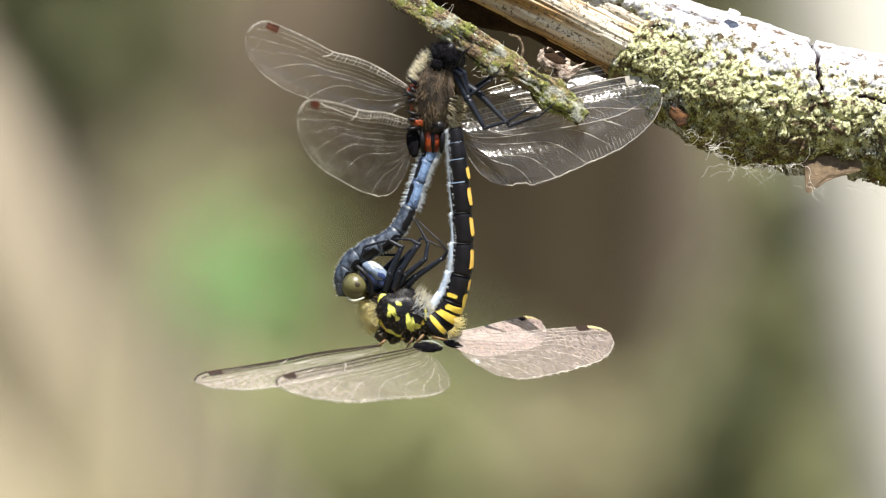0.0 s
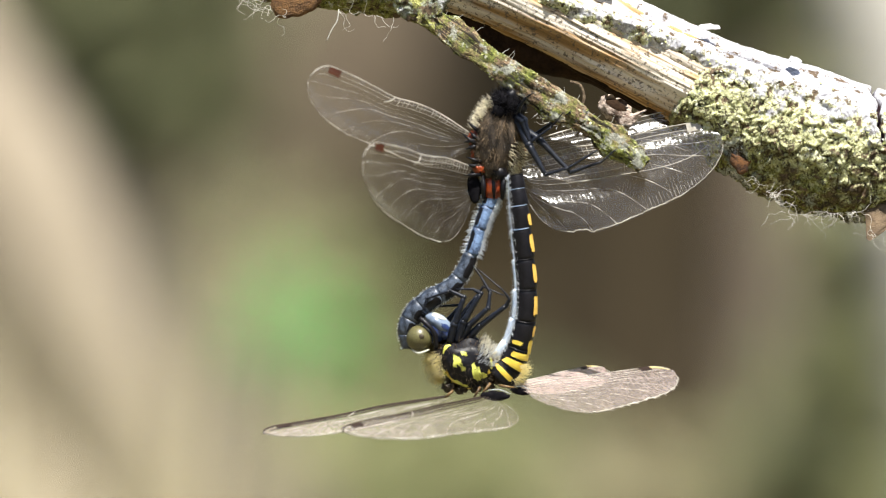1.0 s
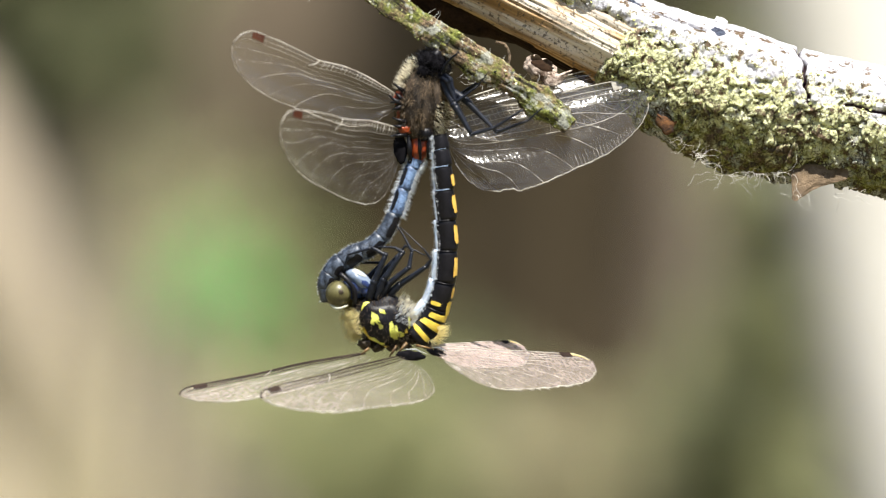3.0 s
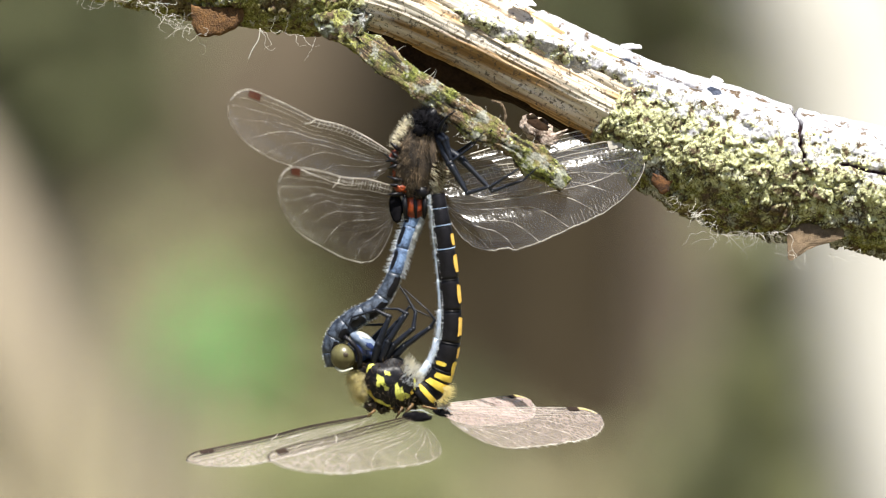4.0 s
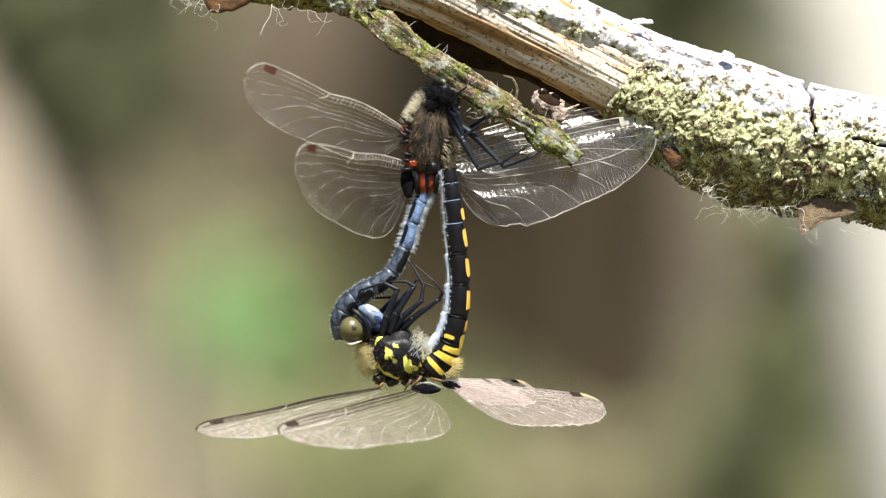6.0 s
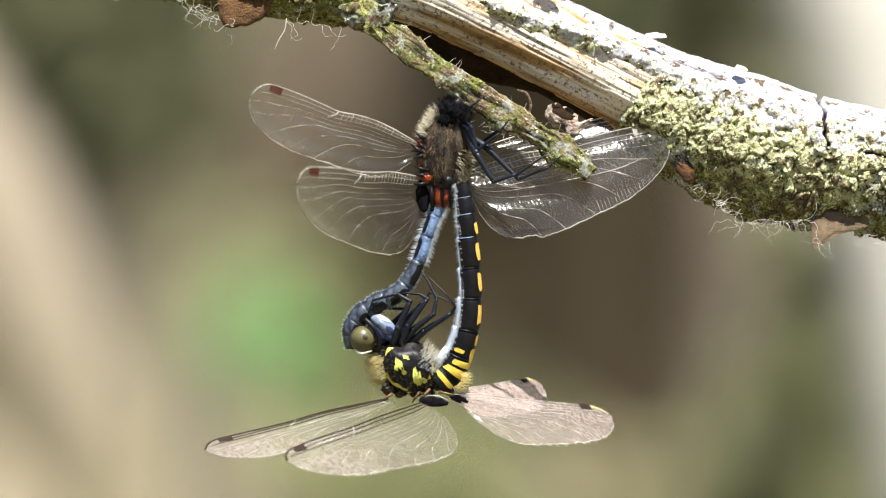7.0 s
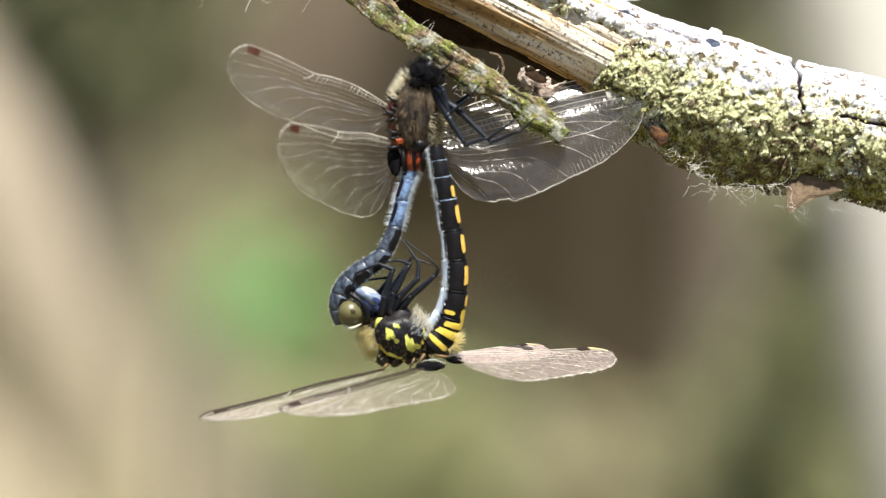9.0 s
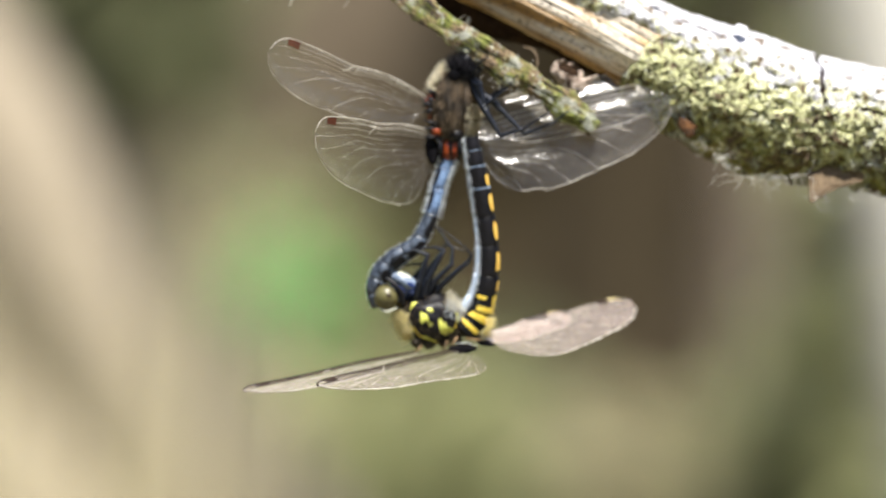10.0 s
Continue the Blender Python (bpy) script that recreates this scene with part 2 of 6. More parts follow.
def wood_mat():
    """Bare weathered wood: long grain along the local x axis, silvered, with ochre and dark streaks."""
    m, nt, b = node_mat("weathered_wood")
    at = nt.nodes.new("ShaderNodeAttribute")
    at.attribute_name = "grain"
    mp = nt.nodes.new("ShaderNodeMapping")
    mp.inputs["Scale"].default_value = (60, 1100, 1100)
    nt.links.new(at.outputs["Vector"], mp.inputs["Vector"])
    fibre = noise_node(nt, 1.0, 5, 0.6, mp.outputs["Vector"])
    mp2 = nt.nodes.new("ShaderNodeMapping")
    mp2.inputs["Scale"].default_value = (45, 330, 330)
    nt.links.new(at.outputs["Vector"], mp2.inputs["Vector"])
    band = noise_node(nt, 1.0, 3, 0.5, mp2.outputs["Vector"])
    spots = noise_node(nt, 900, 3, 0.6)
    c = ramp(nt, fibre, ((0.32, (0.10, 0.05, 0.02)), (0.43, (0.36, 0.23, 0.11)), (0.56, (0.72, 0.61, 0.47))))
    c = mixed(nt, ramp(nt, band, ((0.47, (0, 0, 0)), (0.60, (0.75,) * 3))), c, (0.80, 0.74, 0.65))
    c = mixed(nt, ramp(nt, band, ((0.40, (0.9,) * 3), (0.50, (0, 0, 0)))), c, (0.42, 0.25, 0.10))
    c = mixed(nt, ramp(nt, spots, ((0.63, (0, 0, 0)), (0.70, (0.7,) * 3))), c, (0.16, 0.11, 0.07))
    # ochre, less weathered wood towards the split below
    sep = nt.nodes.new("ShaderNodeSeparateXYZ")
    nt.links.new(at.outputs["Vector"], sep.inputs[0])
    low = mathn(nt, "ADD", mathn(nt, "MULTIPLY", sep.outputs["Y"], 72.0), mathn(nt, "MULTIPLY", mathn(nt, "SUBTRACT", band, 0.5), 1.2))
    ochre = ramp(nt, fibre, ((0.34, (0.09, 0.04, 0.012)), (0.48, (0.30, 0.16, 0.05)), (0.62, (0.56, 0.38, 0.17))))
    c = mixed(nt, ramp(nt, mathn(nt, "ADD", low, 1.0), ((0.45, (0.9,) * 3), (0.78, (0.0,) * 3))), c, ochre)
    specks = noise_node(nt, 1500, 4, 0.7)
    c = mixed(nt, ramp(nt, specks, ((0.55, (0, 0, 0)), (0.61, (0.85,) * 3))), c, (0.10, 0.075, 0.055))
    nt.links.new(c, b.inputs["Base Color"])
    b.inputs["Roughness"].default_value = 0.75
    b.inputs["Specular IOR Level"].default_value = 0.3
    bump(nt, b, fibre, 0.9, 2.0e-4)
    return m


def island_mat(name, stops, rough=0.8, trans=0.0, noise_scale=900, bmp=0.4, spec=0.15):
    """Colours that differ from piece to piece of one mesh."""
    m, nt, b = node_mat(name)
    geo = nt.nodes.new("ShaderNodeNewGeometry")
    n = noise_node(nt, noise_scale, 3)
    f = mathn(nt, "ADD", mathn(nt, "MULTIPLY", geo.outputs["Random Per Island"], 0.7), mathn(nt, "MULTIPLY", n, 0.3))
    col = ramp(nt, f, stops)
    nt.links.new(col, b.inputs["Base Color"])
    b.inputs["Roughness"].default_value = rough
    b.inputs["Specular IOR Level"].default_value = spec
    bump(nt, b, n, bmp, 1e-4)
    if trans:
        t = nt.nodes.new("ShaderNodeBsdfTranslucent")
        nt.links.new(col, t.inputs["Color"])
        mx = nt.nodes.new("ShaderNodeMixShader")
        mx.inputs[0].default_value = trans
        nt.links.new(b.outputs[0], mx.inputs[1])
        nt.links.new(t.outputs[0], mx.inputs[2])
        nt.links.new(mx.outputs[0], nt.nodes["Material Output"].inputs["Surface"])
    return m


M_BARK, M_WOOD, M_STRIP = bark_mat(), wood_mat(), strip_mat()
# rotten brown taken near black, so that hollows look shaded
M_SHADED_ROT = surf("shaded_rotten_wood", (0.005, 0.0035, 0.0025), (0.040, 0.022, 0.012), 300, 0.95, bmp=0.8, dist=2e-4, spec=0.08)
M_FLAKE = surf("bark_flake", (0.06, 0.04, 0.022), (0.25, 0.175, 0.105), 700, 0.85, bmp=1.0, dist=3e-4)
M_GREYFLAKE = surf("grey_bark_scale", (0.48, 0.46, 0.50), (0.80, 0.78, 0.82), 500, 0.85, bmp=0.7, dist=1.5e-4)
M_RUST = surf("rust_crust", (0.03, 0.013, 0.006), (0.20, 0.085, 0.025), 900, 0.9, bmp=1.0, dist=3e-4, lo=0.4, hi=0.6)
M_FLAKE_DARK = surf("dark_bark_flake", (0.05, 0.022, 0.008), (0.24, 0.12, 0.035), 520, 0.85, bmp=1.0, dist=3e-4)
M_CURL = surf("curled_bark", (0.10, 0.055, 0.035), (0.60, 0.49, 0.40), 620, 0.7, bmp=0.9, dist=2e-4, lo=0.42, hi=0.58)
M_LICHEN = island_mat("lichen_lobes", ((0.15, (0.22, 0.23, 0.10)), (0.4, (0.44, 0.46, 0.18)), (0.62, (0.64, 0.65, 0.34)), (0.85, (0.66, 0.66, 0.64))), 0.95)
M_MOSS = island_mat("moss_lobes", ((0.2, (0.07, 0.08, 0.025)), (0.5, (0.20, 0.21, 0.06)), (0.8, (0.36, 0.36, 0.16))), 0.95)
M_THREAD = surf("lichen_thread", (0.55, 0.53, 0.48), (0.80, 0.78, 0.72), 400, 0.7, trans=0.4)
M_BLACK = surf("black_cuticle", (0.003, 0.003, 0.004), (0.013, 0.012, 0.015), 700, 0.42, spread=0.25, bmp=0.5, dist=4e-5, spec=0.22)
M_MATT = surf("matt_black", (0.003, 0.003, 0.004), (0.012, 0.011, 0.013), 900, 0.95, bmp=0.4, dist=3e-5, spec=0.05)
M_LEG = surf("leg_cuticle", (0.004, 0.005, 0.008), (0.015, 0.018, 0.028), 900, 0.42, bmp=0.4, dist=3e-5, spec=0.28)
M_YELLOW = surf("yellow_marking", (0.60, 0.41, 0.035), (0.80, 0.61, 0.10), 900, 0.45, bmp=0.25, dist=2e-5)
M_LEMON = surf("lemon_marking", (0.50, 0.51, 0.06), (0.74, 0.74, 0.17), 900, 0.45, bmp=0.25, dist=2e-5)
M_AMBER = surf("amber_marking", (0.64, 0.36, 0.05), (0.82, 0.56, 0.13), 900, 0.45, bmp=0.25, dist=2e-5)
M_RED = surf("red_marking", (0.09, 0.010, 0.004), (0.50, 0.085, 0.018), 420, 0.4, bmp=0.3, dist=2e-5)
M_BLUE = surf("blue_bloom", (0.006, 0.008, 0.013), (0.10, 0.125, 0.17), 800, 0.40, bmp=0.6, dist=4e-5, lo=0.40, hi=0.62)
M_BLUE_UP = surf("bright_blue_bloom", (0.012, 0.02, 0.05), (0.20, 0.31, 0.52), 620, 0.55, bmp=0.4, dist=3e-5, lo=0.40, hi=0.60)
M_SKYBLUE = surf("pale_blue_bloom", (0.10, 0.17, 0.32), (0.55, 0.68, 0.86), 500, 0.6, bmp=0.3, dist=2e-5)
M_BROWNFUR = surf("brown_pile", (0.008, 0.006, 0.005), (0.09, 0.06, 0.035), 330, 0.75, bmp=0.8, dist=8e-5)
M_HAIR_PALE = surf("pale_hair", (0.84, 0.78, 0.60), (0.95, 0.92, 0.82), 900, 0.5, trans=0.7)
M_HAIR_WHITE = surf("white_hair", (0.72, 0.76, 0.80), (0.90, 0.92, 0.94), 900, 0.5, trans=0.7)
M_HAIR_BROWN = surf("brown_hair", (0.008, 0.006, 0.004), (0.30, 0.21, 0.12), 420, 0.5, trans=0.3, lo=0.42, hi=0.60)
M_HAIR_YELLOW = surf("yellow_hair", (0.86, 0.76, 0.36), (0.95, 0.90, 0.66), 900, 0.5, trans=0.7)
M_EYE = surf("olive_eye", (0.04, 0.028, 0.011), (0.15, 0.14, 0.055), 260, 0.38, bmp=0.1, dist=1e-5, fine=6000)
M_PUPIL = surf("dark_eye_spot", (0.018, 0.012, 0.006), (0.05, 0.034, 0.015), 600, 0.6)
M_FACE = surf("white_face", (0.09, 0.12, 0.18), (0.27, 0.33, 0.42), 220, 0.35)
M_PALE = surf("cream_cuticle", (0.36, 0.37, 0.29), (0.60, 0.61, 0.50), 500, 0.4)
M_FACEBLUE = surf("blue_black_face", (0.012, 0.02, 0.07), (0.05, 0.08, 0.22), 500, 0.2)
M_VEIN = surf("wing_vein", (0.26, 0.225, 0.175), (0.74, 0.70, 0.62), 260, 0.3, trans=0.3)
M_HINGE = surf("brown_hinge", (0.03, 0.018, 0.01), (0.26, 0.15, 0.05), 500, 0.5)
M_PLEURA = surf("pale_pleura", (0.42, 0.54, 0.72), (0.84, 0.89, 0.95), 420, 0.6, bmp=0.5, dist=4e-5)
M_VEIN_DARK = surf("dark_wing_vein", (0.012, 0.009, 0.007), (0.06, 0.042, 0.028), 500, 0.7, spec=0.12)
M_VEIN_NET = surf("brown_cell_net", (0.07, 0.055, 0.04), (0.36, 0.30, 0.24), 520, 0.4, trans=0.2, lo=0.42, hi=0.58)
M_STIGMA = surf("red_brown_stigma", (0.03, 0.011, 0.007), (0.10, 0.032, 0.016), 700, 0.7, spec=0.12)
M_STIGMA_DARK = surf("dark_stigma", (0.012, 0.008, 0.006), (0.045, 0.028, 0.02), 700, 0.7, spec=0.1)
M_TIPEDGE = surf("wing_edge_highlight", (0.80, 0.66, 0.26), (0.92, 0.84, 0.50), 700, 0.4, trans=0.4)
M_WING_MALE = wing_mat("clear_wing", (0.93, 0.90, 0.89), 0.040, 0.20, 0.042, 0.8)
# one membrane in three tints, with glare and sunlit pink painted in
M_WING_FEMALE = wing_mat("glare_wing", (0.97, 0.82, 0.80), 0.30, 0.30, 0.05, 0.22, 0.029, 0.40)
M_WING_PINK = wing_mat("sunlit_pink_wing", (0.95, 0.78, 0.72), 0.31, 0.26, 0.08, 0.8)
M_WING_ROSE = wing_mat("sunlit_rose_wing", (0.97, 0.75, 0.72), 0.58, 0.30, 0.05, 0.85)


# ---- mesh helpers ----
def smooth(me):
    me.polygons.foreach_set("use_smooth", [True] * len(me.polygons))
    return me


def mesh_of(bm, name, mat, origin=None, flat=False):
    if origin is not None:
        bmesh.ops.translate(bm, verts=bm.verts, vec=-origin)
    me = bpy.data.meshes.new(name)
    bm.normal_update()
    bm.to_mesh(me)
    bm.free()
    me.materials.append(mat)
    return me if flat else smooth(me)


def thing(name, place, label, category, group="", kind=""):
    ob = new(name)
    ob.location = place
    ob.empty_display_size = 0.005
    return tagged(ob, label, category, group, kind)


def part(name, bm, mat, parent, label="", pivot=None, base=None, flat=False):
    """One mesh under a thing or a part. bm is in world space; base is the parent's world origin, pivot the part's own."""
    base = base if base is not None else Vector(parent.location)
    pivot = pivot if pivot is not None else base
    ob = new(name, mesh_of(bm, name, mat, pivot, flat))
    ob.parent = parent
    ob.location = pivot - base
    return tagged(ob, label)


def spline(pts, n):
    """Catmull-Rom through the points, n samples."""
    p = [Vector(q) for q in pts]
    p = [2 * p[0] - p[1]] + p + [2 * p[-1] - p[-2]]
    out = []
    for i in range(n):
        s = i / (n - 1) * (len(p) - 3)
        k = min(int(s), len(p) - 4)
        t = s - k
        a, b, c, d = p[k:k + 4]
        out.append(0.5 * (2 * b + (c - a) * t + (2 * a - 5 * b + 4 * c - d) * t * t + (3 * b - a - 3 * c + d) * t ** 3))
    return out


def lerp_list(v, s):
    s = max(0.0, min(1.0, s)) * (len(v) - 1)
    k = min(int(s), len(v) - 2)
    return v[k] + (v[k + 1] - v[k]) * (s - k)


def tube(bm, pts, radii, n=10, flat=1.0, caps=True, ref=Vector((0, 1, 0))):
    """A tapered tube along pts; flat scales its depth along ref."""
    rings = []
    for i, p in enumerate(pts):
        t = (pts[min(i + 1, len(pts) - 1)] - pts[max(i - 1, 0)]).normalized()
        b = ref - t * t.dot(ref)
        b = b.normalized() if b.length > 1e-6 else t.orthogonal().normalized()
        a = t.cross(b).normalized()
        r = radii[i]
        rings.append([bm.verts.new(p + a * (r * math.cos(2 * math.pi * k / n)) + b * (r * flat * math.sin(2 * math.pi * k / n))) for k in range(n)])
    for r0, r1 in zip(rings, rings[1:]):
        for k in range(n):
            bm.faces.new((r0[k], r0[(k + 1) % n], r1[(k + 1) % n], r1[k]))
    if caps:
        bm.faces.new(rings[0][::-1])
        bm.faces.new(rings[-1])
    return rings


def ball(bm, c, rx, ry, rz, turn=0.0, seg=24, rings=14, lump=0.0, scale=3000.0):
    """An ellipsoid with radii in metres, leaning by turn degrees in the picture's plane, with uneven skin."""
    r = bmesh.ops.create_uvsphere(bm, u_segments=seg, v_segments=rings, radius=1.0)
    m = Matrix.Rotation(radians(turn), 3, "Y")
    for v in r["verts"]:
        k = 1 + lump * noise.noise(v.co * 2.2)
        v.co = c + m @ Vector((v.co.x * rx * k, v.co.y * ry * k, v.co.z * rz * k))
    return r["verts"]


def on_ball(c, rx, ry, rz, turn, d):
    """The place and the normal on an ellipsoid in direction d (its own axes)."""
    d = Vector(d).normalized()
    m = Matrix.Rotation(radians(turn), 3, "Y")
    p = c + m @ Vector((d.x * rx, d.y * ry, d.z * rz))
    n = (m @ Vector((d.x / rx, d.y / ry, d.z / rz))).normalized()
    return p, n


def hair(bm, p, d, length, r, bend=0.0):
    """One thin, pointed hair of three sides."""
    d = d.normalized()
    a = d.orthogonal().normalized()
    b = d.cross(a)
    side = (a * random.uniform(-1, 1) + b * random.uniform(-1, 1)) * bend * length
    mid, tip = p + d * length * 0.55 + side * 0.3, p + d * length + side
    ring = [bm.verts.new(p + (a * math.cos(k * 2.094) + b * math.sin(k * 2.094)) * r) for k in range(3)]
    ring2 = [bm.verts.new(mid + (a * math.cos(k * 2.094) + b * math.sin(k * 2.094)) * r * 0.7) for k in range(3)]
    t = bm.verts.new(tip)
    for k in range(3):
        bm.faces.new((ring[k], ring[(k + 1) % 3], ring2[(k + 1) % 3], ring2[k]))
        bm.faces.new((ring2[k], ring2[(k + 1) % 3], t))


# ---- the branch ----
AXIS = [g(-160, -105, 55), g(0, -74, 55), g(150, -44, 55), g(300, -18, 55), g(500, 14, 55), g(700, 34, 55), g(850, 96, 55), g(1000, 172, 55), g(1200, 271, 55), g(1400, 345, 55),
        g(1568, 383, 55), g(1900, 465, 55), g(2400, 555, 55), g(3000, 645, 55), g(3600, 695, 55)]
AXIS_X = [(p.x / U + 784) for p in AXIS]


def axis_at(x):
    """Centre and direction of the branch where it crosses plan x."""
    k = max(0, min(len(AXIS) - 2, next((i for i, a in enumerate(AXIS_X[1:]) if x <= a), len(AXIS) - 2)))
    t = (x - AXIS_X[k]) / (AXIS_X[k + 1] - AXIS_X[k])
    i0, i3 = max(k - 1, 0), min(k + 2, len(AXIS) - 1)
    m0 = (AXIS[k + 1] - AXIS[i0]) / (AXIS_X[k + 1] - AXIS_X[i0])
    m1 = (AXIS[i3] - AXIS[k]) / (AXIS_X[i3] - AXIS_X[k])
    h = AXIS_X[k + 1] - AXIS_X[k]
    a, b = AXIS[k], AXIS[k + 1]
    p = a * (2 * t ** 3 - 3 * t * t + 1) + m0 * h * (t ** 3 - 2 * t * t + t) + b * (3 * t * t - 2 * t ** 3) + m1 * h * (t ** 3 - t * t)
    d = (b - a).normalized() * (1 - 0.0) if h == 0 else (m0 * (1 - t) + m1 * t).normalized()
    return p, d


def core_radius(x):
    """Radius of the wood, in plan units."""
    return float(np.interp(x, (-160, 500, 700, 1000, 1150, 1300, 1600, 3600), (72, 78, 84, 82, 88, 98, 97, 150)))


FRONT = Vector((0, -1, 0))


def branch_point(x, ang, r):
    """A point r plan units from the axis; ang 0 faces the camera's side, 90 is the crown."""
    p, d = axis_at(x)
    up = FRONT.cross(d)
    up = up if up.z > 0 else -up
    a = radians(ang)
    return p + (FRONT * math.cos(a) + up * math.sin(a)) * (r * U)


def sstep(a, b, v):
    t = max(0.0, min(1.0, (v - a) / (b - a)))
    return t * t * (3 - 2 * t)


def bark_cover(x, ang):
    """How far inside the bark a place lies: over 0 it is covered, below 0 the wood is bare."""
    v = math.sin(radians(ang))
    wob = noise.noise(Vector((x * 0.018, v * 2.4, 3.0))) * 26 + noise.noise(Vector((x * 0.06, v * 7, 8.0))) * 12
    left = (672 - 30 * v) - x + wob
    right = x - (1128 + 26 * v) + wob * 0.8
    lo, hi = 0.02 + 0.00155 * (x - 860), 0.38 + 0.0021 * (x - 860)
    sliver = min(v - lo, hi - v) * 80
    sliver = min(sliver, (x - 846) * 0.5, (1185 - x) * 0.5) + wob * 0.5
    crown = min((v - 0.86) * 150, (x - 930) * 0.4) + wob * 0.4
    back = (abs(ang) - 112) * 2.0 if ang > 0 else -50
    return max(left, right, sliver, crown, back)


def crust(p, x):
    """Plates of uneven height with cracks between them, in plan units."""
    q = p / U
    warp = Vector((noise.noise(q * 0.03), noise.noise(q * 0.03 + Vector((9, 0, 0))), noise.noise(q * 0.03 + Vector((0, 9, 0)))))
    d, c = noise.voronoi(q * 0.034 + warp * 0.5)
    plate = sstep(0.0, 0.14, d[1] - d[0]) * (0.45 + 0.75 * noise.cell(c[0] * 31.7))
    e, f = noise.voronoi(q * 0.125 + warp * 0.5)
    small = sstep(0.0, 0.20, e[1] - e[0]) * (0.3 + 0.9 * noise.cell(f[0] * 17.3))
    return 7.5 * plate + 3.2 * small + 7.5 * noise.noise(q * 0.014) + 2.4 * noise.noise(q * 0.06) + 1.3 * noise.noise(q * 0.3)


def build_branch():
    ob = thing("branch", g(900, 120), "dead grey branch with lichen, peeled pale wood and hanging bark", "branch")
    base = Vector(ob.location)
    # bare wood
    xs = [690 - 60 + i * 4.0 for i in range(0, 150)]
    angs = [-150 + i * 1.25 for i in range(0, 241)]
    vs, fs, gr = [], [], []
    for x in xs:
        R = core_radius(x)
        for a in angs:
            v = math.sin(radians(a))
            groove = 2.6 * noise.noise(Vector((x * 0.006, a * 0.22, 1.0))) + 1.6 * noise.noise(Vector((x * 0.012, a * 0.7, 5.0)))
            split = -16 * math.exp(-((v - (0.70 - 0.0008 * (x - 830))) / 0.035) ** 2) * sstep(800, 840, x) * (1 - sstep(985, 1010, x))
            ledge = -1.8 * sstep(0.0, 0.03, math.sin(a * 0.16 + 0.4 * noise.noise(Vector((x * 0.004, 0, 2)))) - 0.3)
            for k in range(9):
                mid = -58 + k * 14 + 5 * noise.noise(Vector((x * 0.008, k * 3.1, 0)))
                deep = sstep(-0.15, 0.25, noise.noise(Vector((x * 0.013, k * 7.7, 4))))
                groove -= 5.0 * deep * math.exp(-((a - mid) / 1.3) ** 2)
            vs.append(branch_point(x, a, R + groove + split + ledge) - base)
            gr.append((x * U, a * R * U * 0.0175, 0.0))
    n = len(angs)
    for i in range(len(xs) - 1):
        for j in range(n - 1):
            fs.append((i * n + j, i * n + j + 1, (i + 1) * n + j + 1, (i + 1) * n + j))
    me = bpy.data.meshes.new("bare_wood")
    me.from_pydata(vs, [], fs)
    at = me.attributes.new("grain", "FLOAT_VECTOR", "POINT")
    at.data.foreach_set("vector", [c for v in gr for c in v])
    me.materials.append(M_WOOD)
    me.materials.append(M_SHADED_ROT)
    # underside takes the near-black wood, putting its shade into the colour
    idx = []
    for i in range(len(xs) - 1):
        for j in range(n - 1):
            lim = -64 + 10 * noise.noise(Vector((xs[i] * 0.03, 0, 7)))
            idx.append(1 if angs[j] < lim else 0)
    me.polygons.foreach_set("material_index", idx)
    w = new("bare_wood", smooth(me))
    w.parent = ob
    tagged(w, "pale weathered bare wood with ochre grain streaks")
    # bark
    xs = [-160 + i * 3.0 for i in range(87)] + [100 + i * 2.2 for i in range(432)] + [1050 + i * 1.5 for i in range(400)] + [1650 + i * 3 for i in range(50)] + [1800 + i * 40 for i in range(46)]
    angs = [-128 + i * 2.2 for i in range(18)] + [-88.4 + i * 1.0 for i in range(164)] + [76 + i * 2.6 for i in range(18)]
    vs, cov, cr, moss, crack_shade = [], [], [], [], []
    for x in xs:
        R = core_radius(x)
        for a in angs:
            c = bark_cover(x, a)
            p0 = branch_point(x, a, R)
            lift = sstep(-4, 16, c)
            thick = 9 + 6 * sstep(1150, 1300, x)
            low = max(0.0, -math.sin(radians(a)) - 0.55) * 30 * (sstep(1160, 1260, x) * (1 - sstep(1440, 1500, x)))
            v = math.sin(radians(a))
            line = 0.81 - 0.0002 * (x - 1150) + 0.008 * noise.noise(Vector((x * 0.05, 0, 9)))
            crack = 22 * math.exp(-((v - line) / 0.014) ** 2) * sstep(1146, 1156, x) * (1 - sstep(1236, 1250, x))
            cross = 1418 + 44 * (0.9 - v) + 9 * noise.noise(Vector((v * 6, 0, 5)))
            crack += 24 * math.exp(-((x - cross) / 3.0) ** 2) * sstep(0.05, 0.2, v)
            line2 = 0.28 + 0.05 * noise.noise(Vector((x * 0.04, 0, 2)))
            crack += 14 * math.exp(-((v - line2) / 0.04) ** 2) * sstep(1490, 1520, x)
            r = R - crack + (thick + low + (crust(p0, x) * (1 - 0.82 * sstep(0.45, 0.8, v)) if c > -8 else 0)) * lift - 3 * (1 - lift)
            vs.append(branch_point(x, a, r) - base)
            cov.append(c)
            crack_shade.append(min(1.0, crack / 14))
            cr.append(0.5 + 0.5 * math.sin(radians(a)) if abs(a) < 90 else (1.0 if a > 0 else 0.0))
            moss.append(1 - sstep(560, 800, x))
    n = len(angs)
    fs = []
    for i in range(len(xs) - 1):
        for j in range(n - 1):
            q = (i * n + j, i * n + j + 1, (i + 1) * n + j + 1, (i + 1) * n + j)
